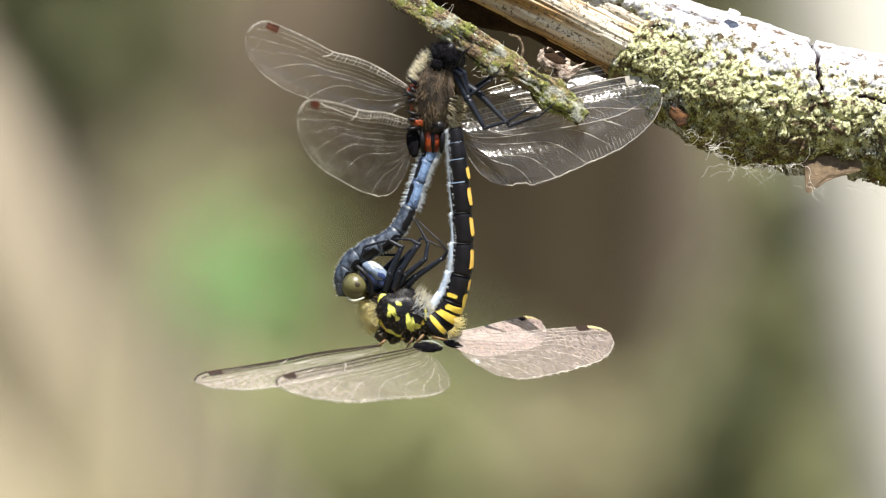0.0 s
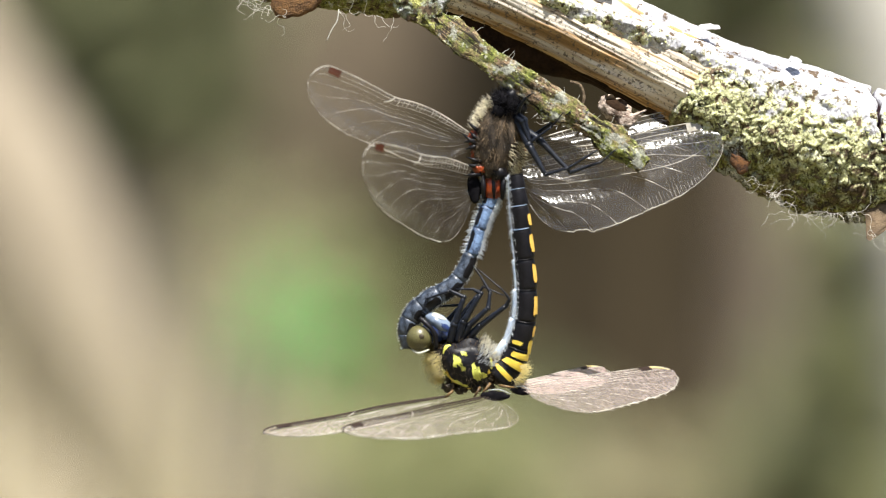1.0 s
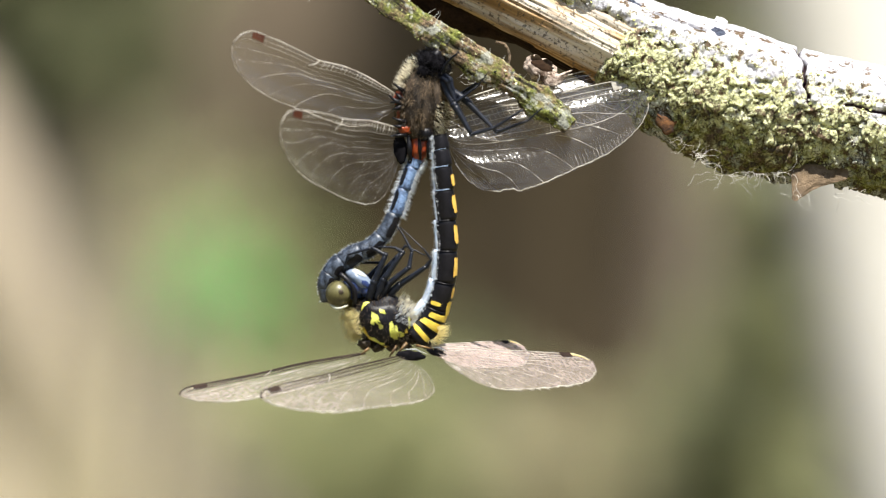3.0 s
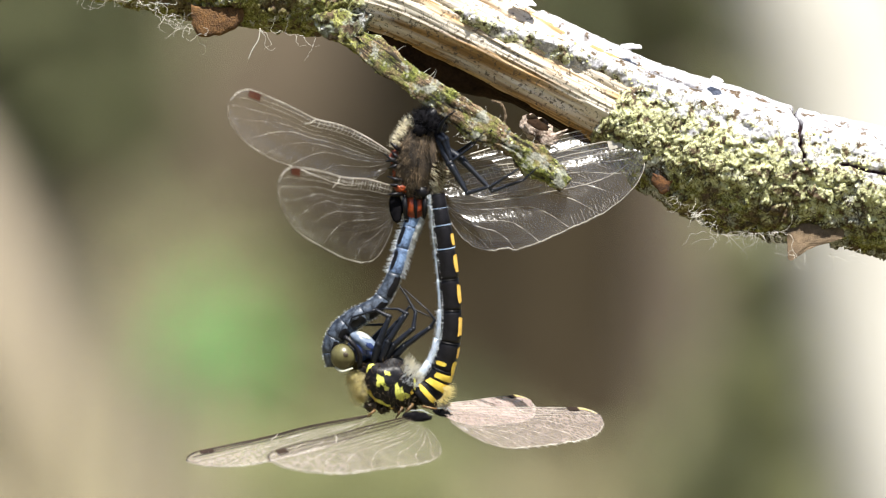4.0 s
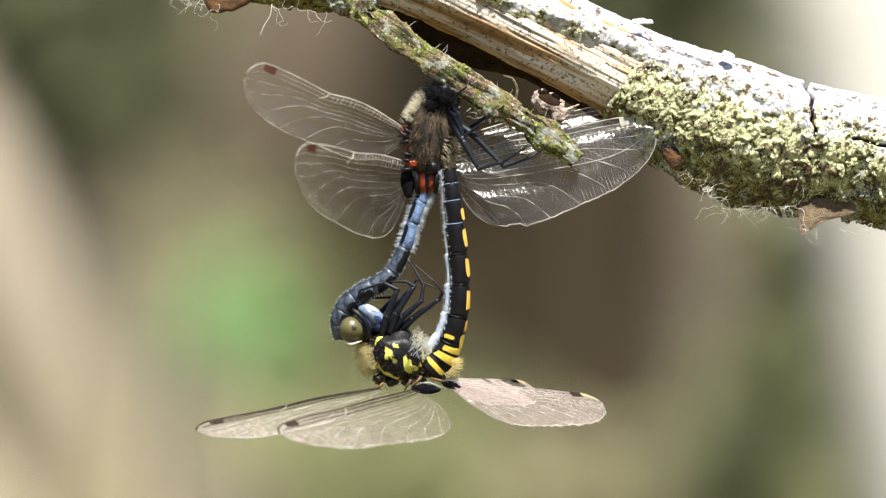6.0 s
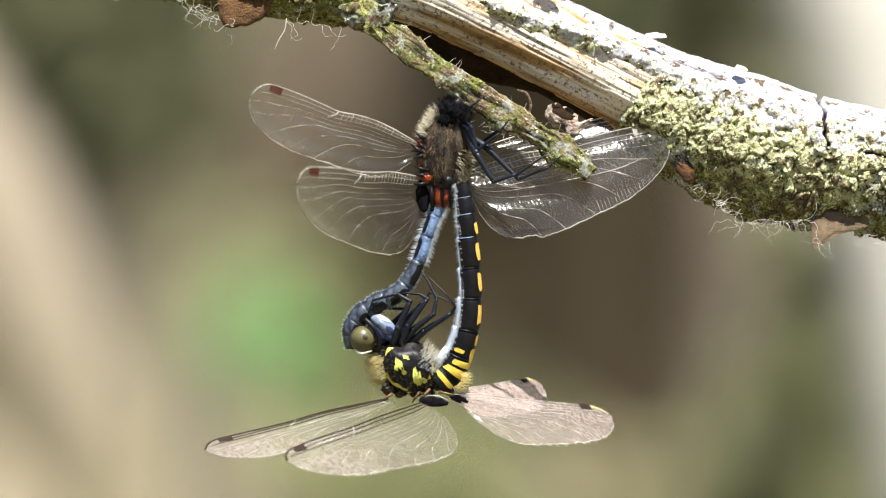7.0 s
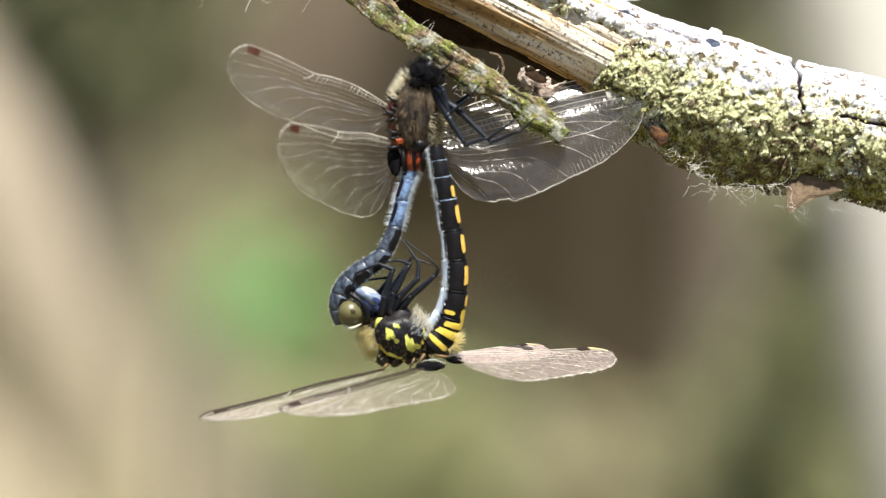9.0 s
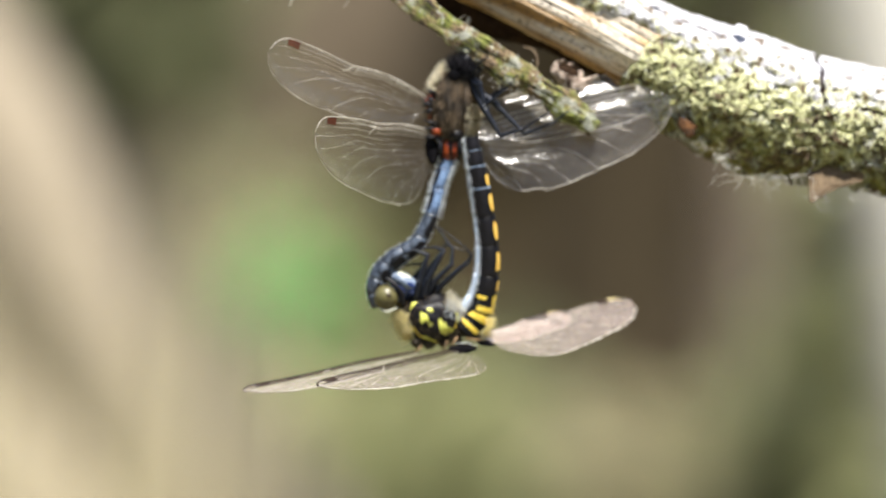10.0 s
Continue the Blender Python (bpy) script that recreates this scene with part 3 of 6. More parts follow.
            if max(cov[k] for k in q) > -3:
                fs.append(q)
    me = bpy.data.meshes.new("bark")
    me.from_pydata(vs, [], fs)
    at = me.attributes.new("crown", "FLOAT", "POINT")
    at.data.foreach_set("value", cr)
    at = me.attributes.new("mossy", "FLOAT", "POINT")
    at.data.foreach_set("value", moss)
    at = me.attributes.new("inner", "FLOAT", "POINT")
    at.data.foreach_set("value", crack_shade)
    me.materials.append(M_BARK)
    bk = new("bark", smooth(me))
    bk.parent = ob
    tagged(bk, "rough grey bark crusted with yellow-green lichen")
    # the hollow under the split, its shade painted as a dark core, and the back of the branch
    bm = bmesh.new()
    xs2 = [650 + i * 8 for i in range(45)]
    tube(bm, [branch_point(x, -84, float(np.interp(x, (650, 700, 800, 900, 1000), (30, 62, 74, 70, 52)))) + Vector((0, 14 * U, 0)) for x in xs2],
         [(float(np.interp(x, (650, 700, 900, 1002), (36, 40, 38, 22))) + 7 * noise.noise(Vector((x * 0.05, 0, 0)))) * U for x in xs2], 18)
    part("hollow_shade_core", bm, M_SHADED_ROT, ob, "dark brown wood with painted shade in the split")
    return ob


def bark_strip(branch):
    """The loose strip of bark below the split, thick, curved across and frayed at its end."""
    base = Vector(branch.location)
    path = spline([g(612, 84, 62), g(690, 140, -40), g(770, 200, -78), g(850, 255, -80), g(930, 305, -80), g(990, 345, -78), g(1034, 380, -76)], 90)
    vs, fs, cr, gr = [], [], [], []
    n = 40
    for i, p in enumerate(path):
        s = i / 89
        t = (path[min(i + 1, 89)] - path[max(i - 1, 0)]).normalized()
        up = FRONT.cross(t)
        up = up if up.z > 0 else -up
        half = float(np.interp(s, (0, 0.15, 0.5, 0.8, 0.93, 1.0), (14, 20, 20, 17, 17, 10)))
        half += 5.0 + 8 * noise.noise(Vector((s * 8, 0, 4))) + 3.5 * noise.noise(Vector((s * 27, 0, 4)))
        for k in range(n):
            a = 2 * math.pi * k / n
            sa, ca = math.copysign(abs(math.sin(a)) ** 0.75, math.sin(a)), math.copysign(abs(math.cos(a)) ** 0.6, math.cos(a))
            q = p + up * (half * U * sa) + FRONT * (12 * U * ca)
            h = 0.35 * crust(q, 0) - 3 + 4.5 * noise.noise(Vector((s * 5, sa * 3.2, ca))) + 3.0 * abs(noise.noise(Vector((s * 9, sa * 8, ca + 4))))
            h += 3.5 * sstep(0.05, 0.16, noise.noise(Vector((s * 7 + 3, sa * 2.0, 1.0))))
            h *= 1.0 if i < 86 else 0.6
            q += (up * math.sin(a) + FRONT * math.cos(a)) * (h * U) + t * (6 * U * noise.noise(q / U * 0.1) if i > 84 else 0)
            vs.append(q - base)
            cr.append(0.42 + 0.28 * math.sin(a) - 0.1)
            gr.append((s * 520 * U, sa * half * U, ca * 12 * U))
    for i in range(89):
        for k in range(n):
            fs.append((i * n + k, i * n + (k + 1) % n, (i + 1) * n + (k + 1) % n, (i + 1) * n + k))
    fs.append(tuple(range(n)))
    fs.append(tuple(reversed(range(89 * n, 90 * n))))
    me = bpy.data.meshes.new("bark_strip")
    me.from_pydata(vs, [], fs)
    at = me.attributes.new("crown", "FLOAT", "POINT")
    at.data.foreach_set("value", cr)
    at = me.attributes.new("grain", "FLOAT_VECTOR", "POINT")
    at.data.foreach_set("vector", [c for v in gr for c in v])
    me.materials.append(M_STRIP)
    ob = new("bark_strip", smooth(me))
    ob.parent = branch
    tagged(ob, "loose strip of mossy bark hanging from the split")
    # frayed fibres along its edges
    rnd = random.Random(33)
    for _ in range(28):
        i = rnd.randint(8, 86)
        k = rnd.choice((7, 8, 9, 10, 11, 12, 28, 30, 32))
        p0 = vs[i * n + k] + base
        d = (p0 - path[i]).normalized() + Vector((rnd.uniform(-0.9, 0.9), rnd.uniform(-0.6, 0.2), rnd.uniform(-0.4, 0.6)))
        fb = bmesh.new()
        hair(fb, p0, d, rnd.uniform(7, 20) * U, 0.55 * U, 0.5)
        part("fibre", fb, M_THREAD, branch)
    # moss and lichen tufts on it
    rnd = random.Random(21)
    bm, bm2 = bmesh.new(), bmesh.new()
    for _ in range(900):
        i, k = rnd.randint(4, 87), rnd.randint(0, n - 1)
        p = vs[i * n + k] + base
        if noise.noise(p / U * 0.022) < -0.05 or p.y > path[i].y + 4 * U:
            continue
        lobe(bm if rnd.random() < 0.75 else bm2, p, (p - path[i]) + Vector((rnd.uniform(-1, 1), rnd.uniform(-1, 1), rnd.uniform(-1, 1))) * 5 * U, rnd.uniform(1.4, 4.0) * U)
    tagged(part("strip_moss", bm, M_MOSS, branch, "olive-green moss tufts on the loose strip", flat=True), kind="stuff")
    tagged(part("strip_lichen", bm2, M_LICHEN, branch, "pale lichen tufts on the loose strip", flat=True), kind="stuff")
    return ob


def lobe(bm, p, nrm, size):
    """One small upturned lichen lobe: a lumpy rosette of seven points."""
    nrm = nrm.normalized()
    a = nrm.orthogonal().normalized()
    a = (Matrix.Rotation(random.uniform(0, 6.28), 3, nrm) @ a).normalized()
    b = nrm.cross(a)
    k = random.randint(5, 7)
    c = bm.verts.new(p + nrm * size * random.uniform(0.02, 0.15))
    ring, foot = [], []
    for i in range(k):
        w = 2 * math.pi * i / k
        r = size * random.uniform(0.55, 1.0)
        d = a * math.cos(w) * r + b * math.sin(w) * r * random.uniform(0.7, 1.0)
        ring.append(bm.verts.new(p + d + nrm * size * random.uniform(0.05, 0.28)))
        foot.append(bm.verts.new(p + d * 0.6 - nrm * size * 0.3))
    for i in range(k):
        j = (i + 1) % k
        bm.faces.new((c, ring[i], ring[j]))
        bm.faces.new((ring[i], foot[i], foot[j], ring[j]))


def lichens(branch):
    bm, bm2 = bmesh.new(), bmesh.new()
    rnd = random.Random(4)
    for _ in range(2600):
        x = rnd.choice((rnd.uniform(100, 700), rnd.uniform(1120, 1640), rnd.uniform(1120, 1640), rnd.uniform(840, 1190)))
        a = rnd.triangular(-85, 50, -25)
        c = bark_cover(x, a)
        if c < 6 or noise.noise(Vector((x * 0.02, a * 0.05, 2.0))) < -0.18:
            continue
        p0 = branch_point(x, a, core_radius(x))
        low = max(0.0, -math.sin(radians(a)) - 0.55) * 30 * (sstep(1160, 1260, x) * (1 - sstep(1440, 1500, x)))
        r = core_radius(x) + (9 + 6 * sstep(1150, 1300, x) + low + crust(p0, x)) * sstep(-4, 16, c)
        p = branch_point(x, a, r - 1)
        nrm = (p - axis_at(x)[0]).normalized() + Vector((rnd.uniform(-0.3, 0.3), rnd.uniform(-0.3, 0.3), rnd.uniform(-0.3, 0.3)))
        # moss goes below, deepening the shade put into the bark's colour
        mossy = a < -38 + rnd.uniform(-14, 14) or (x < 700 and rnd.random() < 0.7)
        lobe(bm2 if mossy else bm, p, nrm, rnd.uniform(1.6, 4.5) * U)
    ob = part("lichen", bm, M_LICHEN, branch, "yellow-green and grey lichen rosettes", flat=True)
    tagged(ob, kind="stuff")
    ob = part("moss", bm2, M_MOSS, branch, "olive-green moss cushions on the underside", flat=True)
    tagged(ob, kind="stuff")


def plate(bm, outline, thick, d0, wave=3.0, lean=0.0, jag=5.0):
    """A warped flake: outline in plan units, with thickness and uneven face."""
    cx = sum(p[0] for p in outline) / len(outline)
    cy = sum(p[1] for p in outline) / len(outline)
    pts = [p + Vector((noise.noise(p / U * 0.12), 0, noise.noise(p / U * 0.12 + Vector((7, 0, 0))))) * jag * U for p in spline([g(x, y, d0) for x, y in outline + outline[:1]], 40)[:-1]]
    c = g(cx, cy, d0)
    front, back = [], []
    for s in (1.0, 0.72, 0.4):
        front.append([bm.verts.new(c + (p - c) * s + Vector((0, -thick * U - wave * U * noise.noise(p / U * 0.05 * s) - 4 * U * (1 - s), 0))) for p in pts])
    back = [bm.verts.new(p + Vector((0, thick * U, 0))) for p in pts]
    n = len(pts)
    for r0, r1 in zip(front, front[1:]):
        for k in range(n):
            bm.faces.new((r0[k], r0[(k + 1) % n], r1[(k + 1) % n], r1[k]))
    bm.faces.new(front[-1])
    for k in range(n):
        bm.faces.new((back[k], back[(k + 1) % n], front[0][(k + 1) % n], front[0][k]))
    bm.faces.new(back[::-1])
    for v in bm.verts:
        v.co.y += (v.co.z - c.z) * lean


def branch_details(branch):
    # mossy bark lobe from which the loose strip hangs
    bm = bmesh.new()
    plate(bm, [(590, 84), (636, 74), (674, 82), (682, 104), (668, 122), (694, 140), (680, 156), (640, 132), (604, 114)], 10, -28, 10)
    bmesh.ops.subdivide_edges(bm, edges=bm.edges, cuts=2, use_grid_fill=True)
    for v in bm.verts:
        v.co += Vector((noise.noise(v.co / U * 0.11), noise.noise(v.co / U * 0.09 + Vector((5, 0, 0))), noise.noise(v.co / U * 0.10 + Vector((0, 5, 0))))) * 5 * U
    part("bark_lobe", bm, M_BARK, branch, "mossy bark lobe above the loose strip")
    bm = bmesh.new()
    plate(bm, [(1426, 446), (1448, 447), (1500, 450), (1523, 452), (1525, 472), (1500, 481), (1466, 492), (1436, 512), (1428, 506), (1427, 476)], 5, -24, 2.0, 0.3, 2.0)
    part("bark_flake", bm, M_FLAKE, branch, "small brown bark flake hanging loose", flat=True)
    bm = bmesh.new()
    plate(bm, [(374, 66), (420, 68), (464, 70), (460, 98), (430, 116), (386, 118), (376, 98)], 5, -10)
    part("bark_flake", bm, M_FLAKE_DARK, branch, "small brown bark flake hanging loose")
    bm = bmesh.new()
    plate(bm, [(1185, 360), (1222, 372), (1216, 392), (1196, 388)], 5, -30)
    part("bark_flake", bm, M_RUST, branch, "small rust-brown bark flake", flat=False)
    for k, (x, y, w, h, d) in enumerate(((1298, 188, 13, 6, -14), (1150, 128, 18, 5, -4), (960, 52, 24, 6, -6))):
        bm = bmesh.new()
        y += 7
        plate(bm, [(x - w, y - h * 0.5), (x - w * 0.3, y - h * 1.2), (x + w * 0.6, y - h * 0.9), (x + w, y + h * 0.6), (x + w * 0.2, y + h), (x - w * 0.7, y + h * 0.7)], 3, d, 4, 0.9)
        part("bark_flake", bm, M_GREYFLAKE, branch, "pale grey bark scale standing off the branch")
    # curled sliver of bark between strip and wood
    cup = g(984, 280, -26)
    bm = bmesh.new()
    rows = []
    for i in range(19):
        th = math.pi * (0.30 + 0.70 * i / 18)
        row = []
        for k in range(40):
            ph = 2 * math.pi * k / 40
            q = Vector((math.sin(th) * math.cos(ph), math.sin(th) * math.sin(ph), math.cos(th)))
            f = 1 + 0.20 * noise.noise(q * 2.6) + 0.12 * noise.noise(q * 7) + (0.20 * noise.noise(Vector((k * 0.5, 3, 0))) if i < 3 else 0)
            v = Matrix.Rotation(radians(24), 3, "Y") @ Matrix.Rotation(radians(38), 3, "X") @ Vector((q.x * 29, q.y * 22, q.z * 20)) * f
            row.append(bm.verts.new(cup + v * U))
        rows.append(row)
    for r0, r1 in zip(rows, rows[1:]):
        for k in range(40):
            bm.faces.new((r0[k], r1[k], r1[(k + 1) % 40], r0[(k + 1) % 40]))
    part("bark_cup", bm, M_CURL, branch, "papery torn bark cup with a dark hollow")
    # dark ball added to paint the shade in the cup's hollow
    bm = bmesh.new()
    ball(bm, cup + Vector((0, 2 * U, -1 * U)), 25 * U, 18 * U, 15 * U, 24, 24, 16, 0.2)
    part("cup_shade", bm, M_SHADED_ROT, branch, "added dark ball for the shade inside the bark cup")
    for pts, w, lab in (([(905, 232), (922, 238), (930, 258), (926, 276)], 7, "thin red-brown bark curl"),):
        bm = bmesh.new()
        path = spline([g(x, y, -45) for x, y in pts], 30)
        r0 = None
        for i, p in enumerate(path):
            t = (path[min(i + 1, 29)] - path[max(i - 1, 0)]).normalized()
            nn = FRONT.cross(t)
            ww = w * U * (1 + 0.4 * noise.noise(Vector((i * 0.3, 1, 1))))
            ring = [bm.verts.new(p + FRONT * ww + nn * 2 * U), bm.verts.new(p - FRONT * ww + nn * 2 * U), bm.verts.new(p - FRONT * ww - nn * 3 * U), bm.verts.new(p + FRONT * ww - nn * 3 * U)]
            if r0:
                for k in range(4):
                    bm.faces.new((r0[k], r0[(k + 1) % 4], ring[(k + 1) % 4], ring[k]))
            r0 = ring
        part("bark_curl", bm, M_CURL if w > 8 else M_FLAKE, branch, lab)
    bm = bmesh.new()
    plate(bm, [(985, 292), (1012, 290), (1040, 282), (1024, 300), (1008, 312), (990, 308)], 2, -40, 5)
    part("bark_curl", bm, M_CURL, branch, "pale torn bark scrap")
    # loose threads along the underside
    rnd = random.Random(11)

    def thread(start, way, length, r=0.46):
        p, d, pts = start, way.normalized(), []
        for i in range(10):
            pts.append(p.copy())
            d = (d + Vector((rnd.uniform(-0.9, 0.9), rnd.uniform(-0.5, 0.5), rnd.uniform(-0.85, 0.85)))).normalized()
            p = p + d * (length / 9) * U
        b2 = bmesh.new()
        sp = spline(pts, 28)
        tube(b2, sp, [r * U * (1 - 0.5 * i / 27) for i in range(28)], 5)
        part("thread", b2, M_THREAD, branch)

    for x0, y0, x1, y1, n, sx in ((1230, 400, 1290, 470, 22, 0.3), (1290, 468, 1420, 462, 34, 0.7), (1400, 500, 1568, 505, 10, 1.0),
                                  (170, 45, 330, 62, 26, 0.6), (300, 70, 400, 118, 24, 0.1), (490, 108, 600, 120, 8, 0.3), (800, 280, 900, 300, 5, 0.2)):
        for _ in range(n):
            t = rnd.random()
            thread(g(x0 + (x1 - x0) * t, y0 + (y1 - y0) * t, rnd.uniform(-60, -10)), Vector((rnd.uniform(-1, 1) + sx, rnd.uniform(-0.3, 0.3), rnd.uniform(-1, 0.3))), rnd.uniform(22, 62))
    b2 = bmesh.new()
    sp = spline([g(497, 105, -40), g(494, 125, -42), g(484, 142, -44), g(476, 160, -44)], 20)
    tube(b2, sp, [1.0 * U] * 20, 5)
    part("thread", b2, M_THREAD, branch)


# ---- dragonfly pieces ----
FORE_LEAD = [0.0, -0.014, -0.026, -0.030, -0.022, -0.006, -0.010, -0.014, -0.014, -0.010, 0.0]
FORE_TRAIL = [0.09, 0.19, 0.24, 0.255, 0.26, 0.265, 0.27, 0.27, 0.265, 0.255, 0.24]
HIND_LEAD = [0.0, -0.010, -0.016, -0.018, -0.008, -0.004, -0.010, -0.012, -0.010, -0.004, 0.0]
HIND_TRAIL = [0.28, 0.385, 0.42, 0.42, 0.41, 0.39, 0.37, 0.35, 0.325, 0.30, 0.27]


def cubic_list(v, s):
    """Smooth value along a list of profile heights."""
    s = max(0.0, min(1.0, s)) * (len(v) - 1)
    k = min(int(s), len(v) - 2)
    t = s - k
    a, b, c, d = v[max(k - 1, 0)], v[k], v[k + 1], v[min(k + 2, len(v) - 1)]
    return 0.5 * (2 * b + (c - a) * t + (2 * a - 5 * b + 4 * c - d) * t * t + (3 * b - a - 3 * c + d) * t ** 3)


def build_wing(name, owner, span, hind, mem, vein, stigma, edge, label, base_patch=None, notch=0.0, fine=0.09, slim=1.0, rag=1.0, net=None, bow=1.0, pleat=0.010):
    """A wing in its own space: x along the span, y towards the hind edge; membrane with veins, stigma and edge as sub-parts."""
    L, net = span * U, net or M_VEIN
    lead, trail = (HIND_LEAD, HIND_TRAIL) if hind else (FORE_LEAD, FORE_TRAIL)
    seed = random.Random(len(bpy.data.objects))
    off = seed.uniform(0, 50)

    def at(u, w, lift=0.0):
        """A place at u along the span and w from the front edge (0) to the hind edge (1)."""
        a, b = bow * cubic_list(lead, u), cubic_list(trail, u)
        tip = 0.105 if bow == 1.0 else 0.085
        if u > 0.90:
            a = tip + (a - tip) * math.sqrt(max(0.0, 1 - ((u - 0.90) / 0.10) ** 2))
        if u > 0.66:
            b = tip + (b - tip) * math.sqrt(max(0.0, 1 - ((u - 0.66) / 0.34) ** (2.6 if bow == 1.0 else 2.0)))
        if u < 0.06 and hind:
            k = math.sqrt(max(0.0, 1 - ((0.06 - u) / 0.06) ** 2)) * 0.45 + 0.55
            b = a + (b - a) * k
        if w > 0.97:
            b += rag * (0.010 * noise.noise(Vector((u * 60, off, 0))) + 0.017 * noise.noise(Vector((u * 140, off, 4))))
        if notch:
            b += 0.022 * (sstep(notch - 0.02, notch, u) - 1) * w * w
        y = a + (b - a) * w
        z = pleat * math.sin(w * 16) * (1 - 0.7 * w) * (1 - 0.6 * u) + 0.012 * noise.noise(Vector((u * 3, w * 2, off))) + 0.02 * (w - 0.3) ** 2 + 0.0016 * min(1.0, w * 2.5) * noise.noise(Vector((u * 38, w * 13, off)))
        return Vector((u * L, y * L, z * L + lift))

    bm = bmesh.new()
    nu, nv = 150, 36
    grid = [[bm.verts.new(at(i / nu, j / nv)) for j in range(nv + 1)] for i in range(nu + 1)]
    for i in range(nu):
        for j in range(nv):
            bm.faces.new((grid[i][j], grid[i + 1][j], grid[i + 1][j + 1], grid[i][j + 1]))
    wing = new(name, mesh_of(bm, name, mem))
    wing.parent = owner
    tagged(wing, label)

    def child(nm, bm_, mat, lab=""):
        o = new(nm, mesh_of(bm_, nm, mat))
        o.parent = wing
        return tagged(o, lab)

    # veins
    bm = bmesh.new()

    def vein_line(net, pts, r, uneven=0.0):
        radii = [r * U * (1.0 if not uneven else 0.25 + 0.75 * sstep(0.02, 0.3, i / len(pts))) * (1 - uneven + uneven * 2.2 * max(0.0, 0.35 + noise.noise(Vector((i * 0.33, r * 40, off + len(net.verts)))))) for i in range(len(pts))]
        tube(net, pts, radii, 4, ref=Vector((0, 0, 1)))

    pale = bmesh.new()
    long_veins = [(0.0, 1.00, 0.0, 0.0, 1.15), (0.06, 0.84, 0.06, 0.10, 1.0), (0.12, 0.96, 0.14, 0.22, 0.8), (0.18, 0.98, 0.22, 0.5, 0.7),
                  (0.22, 0.94, 0.30, 0.75, 0.6), (0.30, 0.86, 0.36, 0.98, 0.7), (0.34, 0.72, 0.44, 0.98, 0.6), (0.40, 0.56, 0.52, 0.98, 0.7), (0.50, 0.40, 0.64, 0.98, 0.6)]
    if hind:
        long_veins += [(0.55, 0.28, 0.72, 0.98, 0.6), (0.62, 0.16, 0.80, 0.98, 0.5)]
    for w0, u1, wm, w1, r in long_veins:
        pts = []
        for i in range(49):
            t = i / 48
            u = 0.01 + t * (u1 - 0.012)
            w = w0 + (wm - w0) * min(1, t * 1.6) if t < 0.62 else wm + (w1 - wm) * ((t - 0.62) / 0.38) ** 1.8
            pts.append(at(u, min(w, 0.99), 0.3 * U))
        front = w0 < 0.15
        vein_line(bm if front else pale, pts, r * (1.0 if w0 < 0.05 else 0.62 * slim) * (1.5 if front and vein is M_VEIN_DARK else 1.0), 0.0 if front else 0.8)
    vein_line(pale, [at(i / 60, 0.985, 0.2 * U) for i in range(61)], 0.9 + 0.5 * (rag == 1.0), 0.5)
    # the bridge at mid-wing, the short rungs behind the front edge and those along the outer hind edge
    vein_line(pale, [at(0.50, 0.0, 0.5 * U), at(0.515, 0.08, 0.6 * U), at(0.55, 0.17, 0.5 * U)], 1.1)
    for i in range(18):
        u = 0.05 + (i + seed.uniform(-0.2, 0.2)) / 18 * 0.44
        vein_line(pale if vein is M_VEIN else bm, [at(u, 0.0, 0.4 * U), at(u + 0.004, 0.062, 0.6 * U), at(u + 0.010, 0.13, 0.4 * U)], 0.46 * seed.uniform(0.3, 1.3))
    for i in range(22):
        u = 0.56 + i / 22 * 0.40
        w = seed.uniform(0.80, 0.88)
        vein_line(pale, [at(u, w, 0.4 * U), at(u + 0.006, 0.98, 0.4 * U)], 0.20 * seed.uniform(0.3, 1.2))
    if rag == 1.0:
        for i in range(46):
            u = seed.uniform(0.25, 0.97)
            k = seed.uniform(0.012, 0.05)
            tube(pale, [at(u, 0.975, 0.2 * U), at(min(0.985, u + 0.004), 0.985 + k, 0.2 * U)], [1.1 * U, 0.4 * U], 4, ref=Vector((0, 0, 1)))
    tagged(child("front_vein", bm, vein, "strong veins of the front edge"), kind="stuff")
    tagged(child("vein_network", pale, M_VEIN, "network of pale wing veins"), kind="stuff")
    # the net of small cells: lanes with offset rungs
    bm = bmesh.new()
    lanes = 15 if hind else 11
    for j in range(lanes):
        w0, w1 = 0.10 + 0.885 * j / lanes, 0.10 + 0.885 * (j + 1) / lanes
        count = 34 + 2 * j
        for i in range(count):
            u = 0.03 + (i + 0.5 * (j % 2) + seed.uniform(-0.2, 0.2)) / count * 0.95
            if u > 0.985 or noise.noise(Vector((u * 9, w0 * 7, off))) < -0.08:
                continue
            s = 0.006 * seed.uniform(-1, 1)
            v0 = at(u, w0, 0.2 * U)
            v1 = at(min(0.99, u + 0.007), (w0 + w1) / 2, 0.2 * U)
            v2 = at(min(0.99, u + s), w1, 0.2 * U)
            tube(bm, [v0, v1, v2], [fine * U * seed.uniform(0.6, 1.3)] * 3, 3, caps=False, ref=Vector((0, 0, 1)))
    tagged(child("cell_net", bm, net, "fine net of wing cells"), kind="stuff")
    # stigma
    bm = bmesh.new()
    u0, u1 = (0.84, 0.91)
    for z in (0.9, -0.9):
        row = [[bm.verts.new(at(u0 + (u1 - u0) * i / 6, 0.0 + 0.15 * j, z * U)) for j in range(2)] for i in range(7)]
        for a, b in zip(row, row[1:]):
            bm.faces.new((a[0], b[0], b[1], a[1]))
    child("stigma", bm, stigma, "dark cell near the wing tip")
